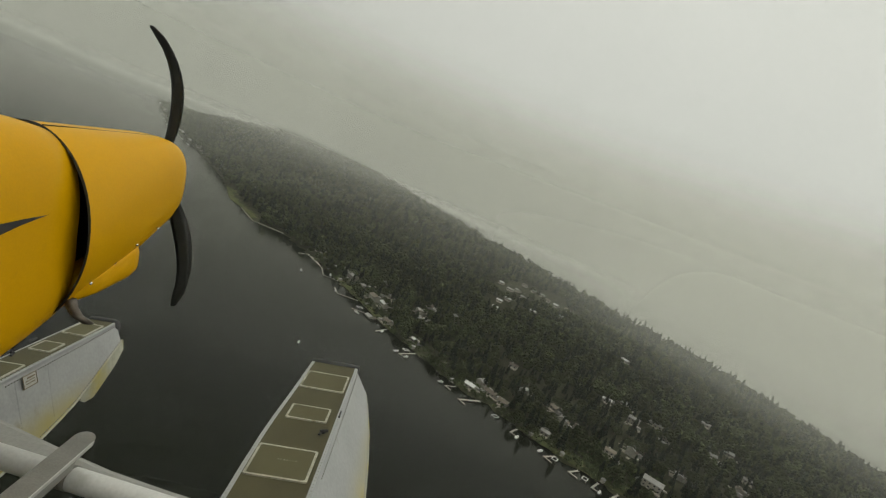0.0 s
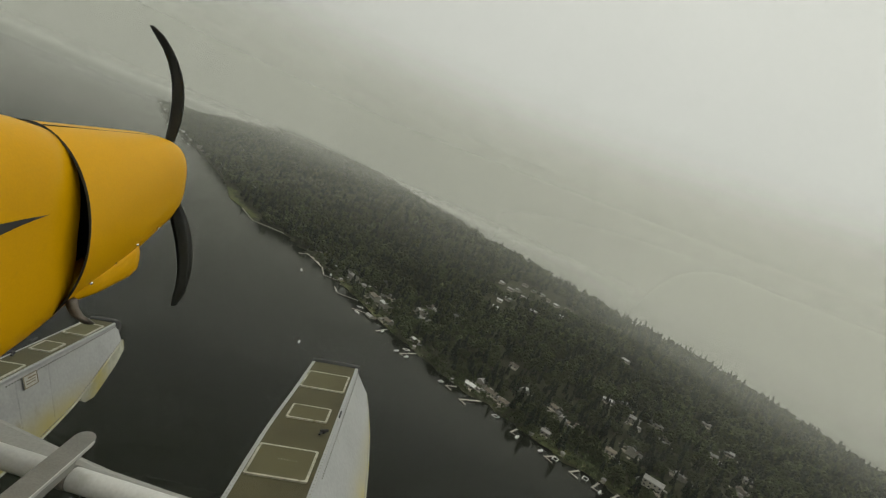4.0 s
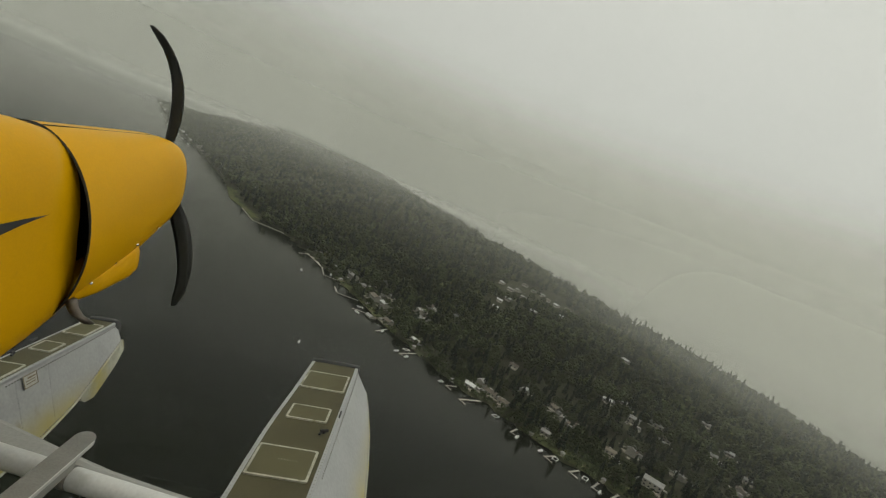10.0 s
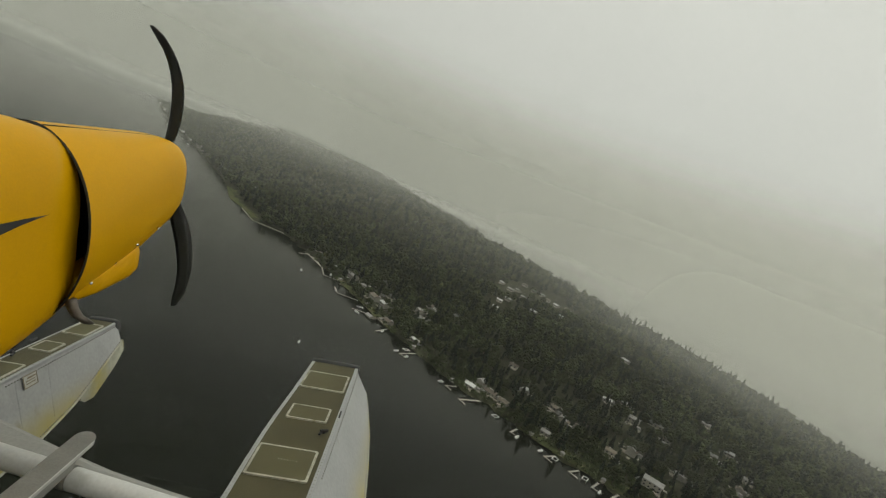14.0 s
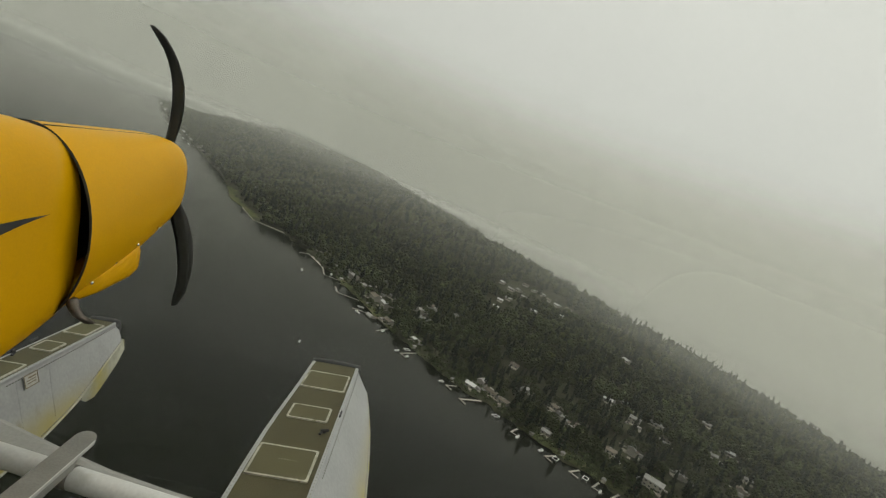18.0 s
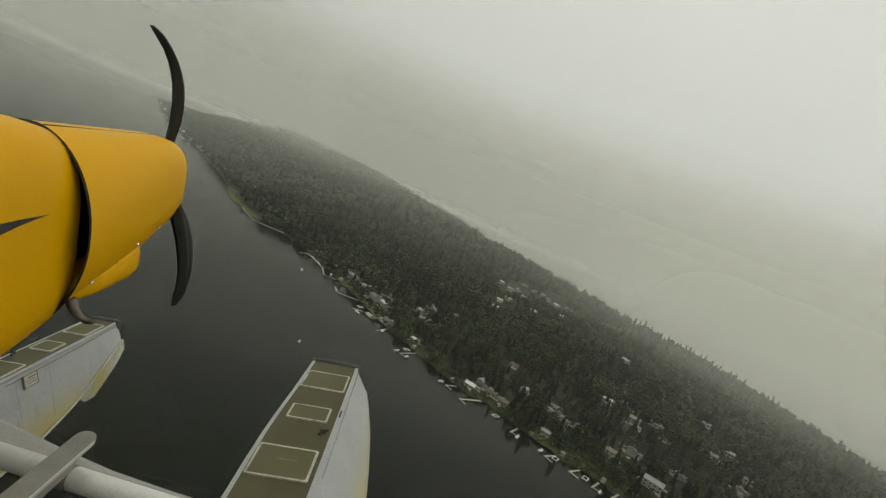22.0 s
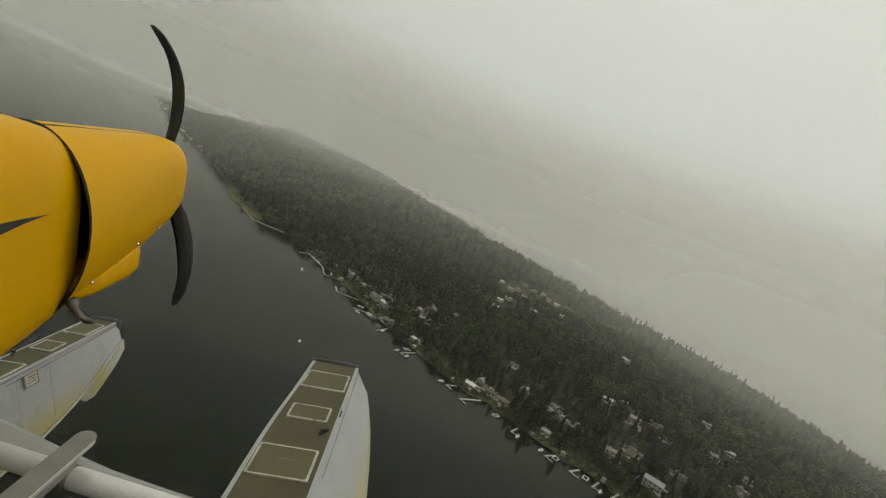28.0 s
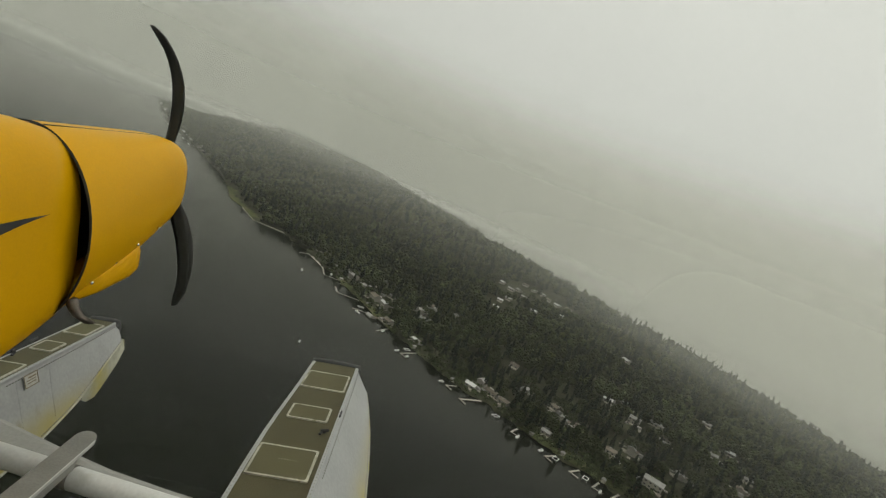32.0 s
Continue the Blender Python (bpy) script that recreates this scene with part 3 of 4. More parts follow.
# ---- houses ----
def house(x, y, turn, length, depth, storeys, roof, label):
    z = land_z(x, y)
    h = 2.9 * storeys + 0.4
    top = empty("house", Matrix.Translation((x, y, z)) @ pose(0, 0, 0, 0, 0, turn), label=label, category="house", group="lakeside houses")
    part("wall", box(bmesh.new(), (0, 0, h / 2 - 1), (length, depth, h + 2)), SIDING, top)
    bm = bmesh.new()
    rise, eave = depth * 0.22, 0.6
    prof = [(-depth / 2 - eave, h - 0.25), (0, h + rise), (depth / 2 + eave, h - 0.25), (depth / 2 + eave, h - 0.02), (0, h + rise + 0.28), (-depth / 2 - eave, h - 0.02)]
    loft(bm, [[(s * (length / 2 + eave), py, pz) for py, pz in prof] for s in (-1, 1)])
    r = part("roof", bm, (ROOF_A, ROOF_B, ROOF_C)[roof], top)
    bm = bmesh.new()
    loft(bm, [[(s * (length / 2 - 0.05), py, pz) for py, pz in ((-depth / 2, h), (0, h + rise - 0.05), (depth / 2, h))] for s in (-1, 1)])
    part("gable", bm, SIDING, top)
    bm = bmesh.new()
    wl2, wd = length * 0.42, depth * 0.75
    wh, wr = h * 0.78, wl2 * 0.2
    wx0 = length * (0.2 if roof else -0.2)
    prof = [(-wl2 / 2 - 0.4, wh - 0.2), (0, wh + wr), (wl2 / 2 + 0.4, wh - 0.2), (wl2 / 2 + 0.4, wh), (0, wh + wr + 0.25), (-wl2 / 2 - 0.4, wh)]
    loft(bm, [[(wx0 + px, yy, pz) for px, pz in prof] for yy in (-depth / 2 - wd * 0.6, depth * 0.1)])
    part("wing_roof", bm, (ROOF_C, ROOF_A, ROOF_A)[roof], top)
    part("wing_wall", box(bmesh.new(), (wx0, -depth / 2 - wd * 0.25, wh / 2 - 1), (wl2, wd * 0.6, wh + 2)), SIDING, top)
    part("chimney", box(bmesh.new(), (length * 0.22, depth * 0.12, h + rise * 0.8), (0.9, 0.7, 2.2)), ROCK, r)
    for s in range(storeys):
        for side in (-1, 1):
            for k in range(max(2, int(length / 3.5))):
                wx = -length / 2 + (k + 0.5) * length / max(2, int(length / 3.5))
                win = part("window", box(bmesh.new(), (wx, side * (depth / 2 + 0.02), 1.7 + 2.9 * s), (1.7, 0.12, 1.3)), SIDING, top)
                part("pane", box(bmesh.new(), (wx, side * (depth / 2 + 0.06), 1.7 + 2.9 * s), (1.5, 0.1, 1.1)), PANE, win)
    part("door", box(bmesh.new(), (length * 0.1, -depth / 2 - 0.05, 1.05), (1.0, 0.1, 2.1)), BLACK, top)
    part("patio", box(bmesh.new(), (-length * 0.15, depth / 2 + 2.6, 0.0), (length * 0.8, 5.0, 0.9)), PAVED, top, "pale paved terrace")
    return top


def garden(top, at, length, depth, rng):
    """Low walls, steps, decks and paths laid round a house, as parts of it."""
    for k in range(5):
        name, mat, w, d, h = (("terrace", PAVED, 4.5, 3.0, 0.5), ("garden_wall", ROCK, 6.5, 0.6, 1.0), ("deck", PLANK, 4.0, 2.6, 0.9), ("path", PAVED, 7.5, 1.1, 0.4), ("carport", ROOF_A, 5.0, 4.2, 2.6))[k]
        a = rng.uniform(0, 6.28)
        away = 0.62 * (length + depth) / 2 + rng.uniform(2.5, 7.5)
        x, y = away * math.cos(a), away * math.sin(a)
        p = at @ Vector((x, y, 0))
        if inland(p.x, p.y) > 2.5:
            ob = part(name, box(bmesh.new(), (0, 0, h / 2 - 0.4), (w * rng.uniform(0.7, 1.3), d, h + 0.8)), mat, top)
            ob.location = (x, y, land_z(p.x, p.y) - at.translation.z)
            ob.rotation_euler = (0, 0, rng.uniform(-0.5, 0.5) + (1.57 if rng.random() < 0.5 else 0))


ROOF_WORD = ("grey shingled", "white metal", "mossy brown")
for x, y, turn, length, depth, storeys, roof in HOUSES:
    home = house(x, y, turn, length, depth, storeys, roof, "%s-storey pale house with a %s roof among trees" % (("one", "two")[storeys - 1], ROOF_WORD[roof]))
    home_at = Matrix.Translation((x, y, land_z(x, y))) @ pose(0, 0, 0, 0, 0, turn)
    garden(home, home_at, length, depth, rng)
for k, (x, y) in enumerate(HILL_HOUSES):
    house(x, y, 140 + rng.uniform(-25, 25), rng.uniform(8, 12), rng.uniform(5.5, 7), 1, (1, 0, 1, 2)[k % 4],
          "pale hillside house with a %s roof in a clearing" % ROOF_WORD[(1, 0, 1, 2)[k % 4]])
for p, n in along_shore(3090, 4950, 48):
    q = p + n * rng.uniform(9, 30)
    house(q.x, q.y, rng.uniform(-20, 40) - 20, rng.uniform(9, 14), rng.uniform(7, 9), 1, int(rng.integers(0, 3)), "small pale lakeside house far along the hazy shore")


for p, n in along_shore(930, 1545, 27):
    q = p + n * rng.uniform(12, 34)
    r = int(rng.integers(0, 3))
    house(q.x, q.y, 70 + rng.uniform(-25, 25), rng.uniform(9, 13), rng.uniform(6, 8), 1 + int(rng.integers(0, 2)), r, "pale lakeside house with a %s roof by its dock" % ROOF_WORD[r])


def shed(x, y, turn):
    """A small boat shed at the water's edge."""
    z = land_z(x, y)
    top = empty("boat_shed", Matrix.Translation((x, y, z)) @ pose(0, 0, 0, 0, 0, turn), label="small pale boat shed with a low gable roof", category="shed", group="boat sheds")
    part("wall", box(bmesh.new(), (0, 0, 0.9), (4.2, 3.2, 2.8)), SIDING, top)
    bm = bmesh.new()
    loft(bm, [[(sx * 2.4, py, pz) for py, pz in ((-1.9, 2.2), (0, 2.9), (1.9, 2.2), (1.9, 2.4), (0, 3.1), (-1.9, 2.4))] for sx in (-1, 1)])
    part("roof", bm, ROOF_A, top)
    part("door", box(bmesh.new(), (-2.12, 0, 1.0), (0.08, 2.0, 2.0)), PLANK, top)


for sx, sy, st in ((-108, 694.5, 40), (-57, 631.5, 40), (-33, 589.5, 45), (12, 540, 40), (57, 490.5, 45), (130.5, 441, 55), (156, 426, 60), (187.5, 408, 60)):
    shed(sx, sy, st)


# ---- docks and boats ----
def dock(p, q, wide=1.4, finger=0):
    """A plank walk on posts from p on the shore to q over the water."""
    p, q = Vector((*p, 0)), Vector((*q, 0))
    length = (q - p).length
    top = empty("dock", Matrix.Translation(p) @ pose(0, 0, 0, 0, 0, math.degrees(math.atan2(q.y - p.y, q.x - p.x))),
                label="grey weathered wooden dock standing out over the lake", category="dock", group="docks")
    count = max(4, int(length / 1.2))
    board = mesh_of("plank", box(bmesh.new(), (0, 0, 0), (length / count - 0.06, wide, 0.16)), PLANK)
    for k in range(count):
        part("plank", board, None, top).location = ((k + 0.5) * length / count, 0, 0.85 + 0.01 * (k % 3))
    if finger:
        arm = mesh_of("plank", box(bmesh.new(), (0, 0, 0), (1.3, 1.15, 0.16)), PLANK)
        for k in range(6):
            part("plank", arm, None, top).location = (length - 0.65, finger * (wide / 2 + 0.6 + 1.2 * k), 0.86)
        part("post", tube(bmesh.new(), (length - 0.65, finger * (wide / 2 + 7.0), -3), (length - 0.65, finger * (wide / 2 + 7.0), 1.7), 0.14, n=8), PLANK, top)
    for k in range(2 + int(length / 6)):
        for s in (-1, 1):
            x = min(length - 0.2, k * 5.5)
            part("post", tube(bmesh.new(), (x, s * wide * 0.55, -3), (x, s * wide * 0.55, 1.5), 0.14, n=8), PLANK, top)
    return top


def boat(x, y, turn, length, cover):
    top = empty("boat", Matrix.Translation((x, y, 0)) @ pose(0, 0, 0, 0, 0, turn), label="white motor boat moored on the lake" if not cover else "white motor boat under a grey canvas cover",
                category="boat", group="moored boats")
    w = length * 0.17
    bm = bmesh.new()
    rings = []
    for t, k, up in ((-0.5, 0.85, 0.8), (-0.2, 1.0, 0.85), (0.1, 0.95, 0.95), (0.35, 0.6, 1.1), (0.5, 0.06, 1.25)):
        rings.append([(t * length, w * k, up), (t * length, w * k * 0.7, -0.15), (t * length, -w * k * 0.7, -0.15), (t * length, -w * k, up)])
    loft(bm, rings)
    part("hull", bm, BOAT_M, top)
    part("deck", box(bmesh.new(), (-0.1 * length, 0, 0.95), (length * 0.62, w * 1.5, 0.2), bevel=0.05), CANVAS if cover else BOAT_M, top)
    if not cover:
        cab = part("cabin", box(bmesh.new(), (0.02 * length, 0, 1.5), (length * 0.28, w * 1.2, 1.0), bevel=0.15), BOAT_M, top)
        part("windscreen", box(bmesh.new(), (0.165 * length, 0, 1.55), (0.08, w * 1.05, 0.6)), PANE, cab)
    return top


for p, q, wide in (((-175.5, 772.5), (-186, 751.5), 1.2), ((-109.5, 688.5), (-129, 687), 1.5), ((-129.9, 688.5), (-142.5, 726), 1.5), ((-69, 633), (-94.5, 627), 1.6), ((-95.4, 628.5), (-103.5, 649.5), 1.5),
                   ((-45, 595.5), (-67.5, 589.5), 1.6), ((-21, 567), (-30, 544.5), 1.4), ((16.5, 526.5), (1.5, 505.5), 1.5), ((61.5, 481.5), (51, 472.5), 1.4), ((85.5, 471), (64.5, 453), 2.2),
                   ((118.5, 442.5), (111, 429), 1.5), ((150, 420), (138, 409.5), 1.6), ((168, 411), (157.5, 400.5), 1.6), ((183, 403.5), (174, 390), 1.5), ((198, 397.5), (187.5, 384), 1.5)):
    dock(p, q, wide, 1 if p[0] > 0 else 0)
for x, y, turn, length, cover in ((-153, 663, 112, 8, 0), (-123.8, 705, 110, 8, 0), (-135, 733.5, 100, 7, 1), (-99, 637.5, 100, 6.5, 1), (-60, 583.5, 150, 7, 0), (-24, 553.5, 70, 6.5, 0),
                                  (-2.2, 511.5, 55, 7, 1), (9, 505.5, 55, 7, 0), (46.5, 478.5, 30, 6, 0), (117, 426, 60, 7, 0), (136.5, 418.5, 40, 6.5, 0), (180, 388.5, 60, 6, 0),
                                  (193.5, 385.5, 60, 6, 1), (-78, 427.5, 80, 3.2, 0)):
    boat(x, y, turn, length, cover)
for p, n in along_shore(3135, 4800, 55):
    dock((p.x, p.y), (p.x - n.x * rng.uniform(14, 24), p.y - n.y * 18), 2.2)
for p, n in along_shore(960, 1530, 36):
    dock((p.x, p.y), (p.x - n.x * rng.uniform(10, 18), p.y - n.y * 12), 1.6)
for p, n in along_shore(990, 1515, 75):
    boat(p.x - n.x * 11, p.y - n.y * 11 + 4, 170, 7, int(rng.integers(0, 2)))
for p, n in along_shore(3150, 4050, 110):
    boat(p.x - n.x * 16, p.y - n.y * 16 + 4, 170, 8, 0)
for p, n in along_shore(1640, 1641, 5) + along_shore(1666, 1667, 5) + along_shore(1725, 1726, 5) + along_shore(1845, 1846, 5) + along_shore(1950, 1951, 5):
    lift = empty("boat_lift", Matrix.Translation((p.x - n.x * 9, p.y - n.y * 9, 0)) @ pose(0, 0, 0, 0, 0, math.degrees(math.atan2(-n.y, -n.x))),
                 label="open square boat lift of white beams beside a dock", category="boat lift", group="boat lifts")
    for sy in (-1, 1):
        part("side_beam", box(bmesh.new(), (0, sy * 2.0, 1.7), (7.0, 0.55, 0.4), bevel=0.06), BOAT_M, lift)
        part("cross_beam", box(bmesh.new(), (sy * 3.2, 0, 1.75), (0.55, 4.0, 0.4), bevel=0.06), BOAT_M, lift)
    for sx in (-1, 1):
        for sy in (-1, 1):
            part("post", tube(bmesh.new(), (sx * 3.2, sy * 2.0, -3), (sx * 3.2, sy * 2.0, 2.4), 0.12, n=8), PLANK, lift)


# ---- the seaplane, flying banked over the lake ----
fwd = Vector((-0.04, 1.0, 0.10)).normalized()
side = Vector((1.0, 0.04, -0.19))
side = (side - fwd * side.dot(fwd)).normalized()
up = side.cross(fwd)
AIRFRAME = MOUNT @ pose(0, 0, 0, -90) @ Matrix((side, fwd, up)).transposed().to_4x4()
plane = empty("seaplane", AIRFRAME, label="yellow propeller seaplane with white floats in banked flight", category="seaplane")

# front cowling: a tapering barrel with a rounded lip
COWL = [(3.446, -2.457, -0.668, 0.524, 0.663, 1.98, -0.096, -0.193, 1.78), (3.755, -2.451, -0.587, 0.491, 0.601, 2.25, -0.077, -0.154, 2.1),
        (4.142, -2.443, -0.487, 0.449, 0.524, 2.58, -0.053, -0.106), (4.529, -2.436, -0.386, 0.408, 0.448, 2.74, -0.029, -0.058),
        (4.761, -2.431, -0.325, 0.383, 0.401, 2.83, -0.014, -0.029), (4.885, -2.429, -0.293, 0.353, 0.360, 2.88), (4.955, -2.427, -0.275, 0.315, 0.316, 2.9),
        (4.994, -2.427, -0.265, 0.265, 0.263, 2.9), (4.96, -2.43, -0.265, 0.235, 0.235, 2.8), (4.7, -2.43, -0.29, 0.23, 0.23, 2.6)]
cowl = part("cowling", loft(bmesh.new(), [oval(*c) for c in COWL], caps=False), YELLOW, plane, "yellow painted engine cowling", True)
inner = [(c[0] + (0.004 if i == 0 else 0), c[1], c[2], c[3] - 0.012, c[4] - 0.012, *c[5:]) for i, c in enumerate(COWL[:5])]
part("cowling_liner", loft(bmesh.new(), [oval(*c) for c in inner], caps=False), DARK, cowl, "black inside of the cowling", True)
# engine bulk in the dark gap
part("engine_bay", loft(bmesh.new(), [oval(y, -2.47, cz, rx, rz, 2.6) for y, cz, rx, rz in ((3.25, -0.60, 0.34, 0.36), (3.55, -0.58, 0.36, 0.42), (4.2, -0.5, 0.28, 0.35))]), DARK, plane, "dark engine bay behind the cowl gap", True)

BODY = [(3.440, -2.466, -0.672, 0.400, 0.642, 2.7, -0.13, 0.0, 2.5), (3.425, -2.466, -0.672, 0.410, 0.650, 2.7, -0.13, 0.0, 2.5), (3.20, -2.48, -0.70, 0.440, 0.700, 2.9, -0.06, 0.0, 2.75),
        (2.943, -2.5, -0.745, 0.455, 0.735, 3.1), (2.443, -2.5, -0.875, 0.50, 0.88, 2.8), (1.6, -2.5, -0.90, 0.58, 0.95, 3.0), (0.0, -2.5, -0.80, 0.62, 0.95, 3.2),
        (-2.0, -2.5, -0.65, 0.52, 0.75, 3.0), (-5.0, -2.5, -0.35, 0.15, 0.30, 2.2)]
bm = loft(bmesh.new(), [oval(*c) for c in BODY], caps=False)
fuselage = part("fuselage", bm, YELLOW, plane, "yellow painted fuselage side", True)
part("windscreen_frame", tube(bmesh.new(), (-2.32, 2.62, 0.00), (-2.0, 2.40, 0.30), 0.03), YELLOW, fuselage)


def on_body(y, z, lift):
    """The point of the fuselage's right skin at y along and z up."""
    for r, s in zip(BODY, BODY[1:]):
        if s[0] <= y <= r[0]:
            t = (y - r[0]) / (s[0] - r[0])
            c = [a + (b - a) * t for a, b in zip(r, s)]
            w = max(0.0, 1 - abs((z - c[2]) / c[4]) ** c[5])
            return Vector((c[1] + c[3] * w ** (1 / c[5]) + lift, y, z))
    return Vector((-1.9, y, z))


# black flash along the fuselage, pointed in front
bm = bmesh.new()
rows = []
for k in range(13):
    t = k / 12
    y = 3.13 - 0.79 * t
    mid = -0.502 - 0.132 * t
    half = 0.064 * t ** 1.1
    rows.append([bm.verts.new(on_body(y, mid + half * s, 0.004)) for s in (-1, -0.33, 0.33, 1)])
for r, s in zip(rows, rows[1:]):
    for i in range(3):
        bm.faces.new((r[i], r[i + 1], s[i + 1], s[i]))
part("flash", bm, BLACK, fuselage, "pointed black painted flash")

# dark rolled edge round the cowl's rear
bm = bmesh.new()
rim = [Vector(p) for p in oval(*COWL[0])]
loft(bm, [[p + Vector((dx * (1 if p.x > -2.457 else -1), dy, dz * (1 if p.z > -0.668 else -1))) for p in rim] for dx, dy, dz in ((0.001, 0.006, 0.001), (0.005, -0.004, 0.005), (-0.006, -0.008, -0.006))], caps=False)
part("cowl_edge", bm, BLACK, cowl, "dark rolled rear edge")

# hairline of the upper cowl joint
bm = bmesh.new()
for c0, c1 in zip(COWL[:5], COWL[1:5]):
    tube(bm, (c0[1] + 0.10, c0[0], c0[2] + c0[4] * 0.985 + 0.002), (c1[1] + 0.10, c1[0], c1[2] + c1[4] * 0.985 + 0.002), 0.004, n=6)
part("seam", bm, BLACK, cowl, "dark panel joint along the cowl top")

# chin intake under the cowling
bm = bmesh.new()
loft(bm, [oval(3.50, -2.20, -1.04, 0.14, 0.08, 2.6, n=24), oval(3.75, -2.19, -0.99, 0.15, 0.115, 2.8, n=24), oval(4.10, -2.18, -0.905, 0.15, 0.14, 3.4, n=24), oval(4.18, -2.18, -0.885, 0.145, 0.13, 3.4, n=24), oval(4.205, -2.18, -0.88, 0.12, 0.10, 3.0, n=24)])
chin = part("chin_intake", bm, YELLOW, plane, "yellow air intake fairing under the cowling", True)
for x, y, z in ((-2.05, 3.62, -0.985), (-2.052, 3.88, -0.879), (-2.026, 4.10, -0.765), (-2.03, 4.40, -0.663)):
    bm = bmesh.new()
    bmesh.ops.create_uvsphere(bm, u_segments=10, v_segments=6, radius=0.013, matrix=Matrix.Translation((x, y, z)))
    part("screw", bm, STEEL, chin, "bright metal fastener", True)

# exhaust stub
bm = bmesh.new()
loft(bm, [[Vector(p) + Vector((0.036 * math.cos(a), 0.036 * math.sin(a), 0)) for a in [2 * math.pi * i / 14 for i in range(14)]]
          for p in ((-2.07, 3.465, -1.065), (-2.06, 3.47, -1.12), (-2.03, 3.485, -1.175), (-1.965, 3.50, -1.215))])
pipe = part("exhaust_pipe", bm, PIPE, plane, "sooty bent steel exhaust stub", True)

# propeller: hub, spinner and two dark blades
HUB = Vector((-2.40, 5.06, -0.22))
prop = part("propeller", loft(bmesh.new(), [oval(4.80, HUB.x, HUB.z, 0.12, 0.12), oval(5.00, HUB.x, HUB.z, 0.13, 0.13), oval(5.15, HUB.x, HUB.z, 0.10, 0.10), oval(5.25, HUB.x, HUB.z, 0.03, 0.03)]), BLADE, plane, "two-bladed black propeller", True)


def blade(angle, sweep):
    bm = bmesh.new()
    rings = []
    for k in range(13):
        t = k / 12
        r = 0.10 + 1.17 * t
        a = radians(angle) + sweep * t * t
        centre = HUB + Vector((math.cos(a) * r, 0, math.sin(a) * r))
        wide = 0.040 + 0.034 * math.sin(math.pi * min(1, t * 1.15) * 0.9)
        if k == 12:
            wide *= 0.45
        across = Vector((-math.sin(a) * math.cos(radians(20)), math.sin(radians(20)), math.cos(a) * math.cos(radians(20))))
        thick = Vector((0, 0.02 * (1 - 0.6 * t), 0))
        rings.append([centre + across * wide * c + thick * s for c, s in ((1, 0), (0.4, 1), (-0.5, 0.8), (-1, 0), (-0.5, -0.5), (0.4, -0.6))])
    part("blade", loft(bm, rings), BLADE, prop, "", True)


blade(78, 0.40)
blade(-59, -0.30)


# ---- floats ----
HULL_LINES = [  # along, deck half-width, chine half-width, chine depth, keel depth
    (6.43, 0.235, 0.33, 0.20, 0.26), (6.36, 0.262, 0.405, 0.25, 0.36), (6.15, 0.266, 0.46, 0.33, 0.52), (5.7, 0.266, 0.535, 0.42, 0.70), (5.4, 0.266, 0.567, 0.472, 0.784), (5.1, 0.266, 0.595, 0.52, 0.86),
    (4.75, 0.266, 0.615, 0.55, 0.92), (4.4, 0.266, 0.635, 0.58, 0.97), (3.9, 0.266, 0.643, 0.60, 1.01), (3.4, 0.266, 0.65, 0.62, 1.04), (1.5, 0.266, 0.65, 0.64, 1.06), (0.0, 0.255, 0.60, 0.62, 0.95), (-3.0, 0.16, 0.24, 0.35, 0.42)]


FAR_LINES = [
    (6.43, 0.235, 0.36, 0.22, 0.30), (6.36, 0.262, 0.385, 0.235, 0.36), (6.15, 0.266, 0.41, 0.30, 0.52), (5.9, 0.266, 0.43, 0.395, 0.68), (5.7, 0.266, 0.45, 0.47, 0.80),
    (5.4, 0.266, 0.48, 0.57, 0.92), (5.1, 0.266, 0.51, 0.62, 1.0), (4.7, 0.266, 0.55, 0.665, 1.06), (4.4, 0.266, 0.575, 0.68, 1.10), (3.4, 0.266, 0.62, 0.72, 1.14),
    (1.5, 0.266, 0.65, 0.74, 1.16), (0.0, 0.255, 0.60, 0.70, 1.05), (-3.0, 0.16, 0.24, 0.40, 0.5)]


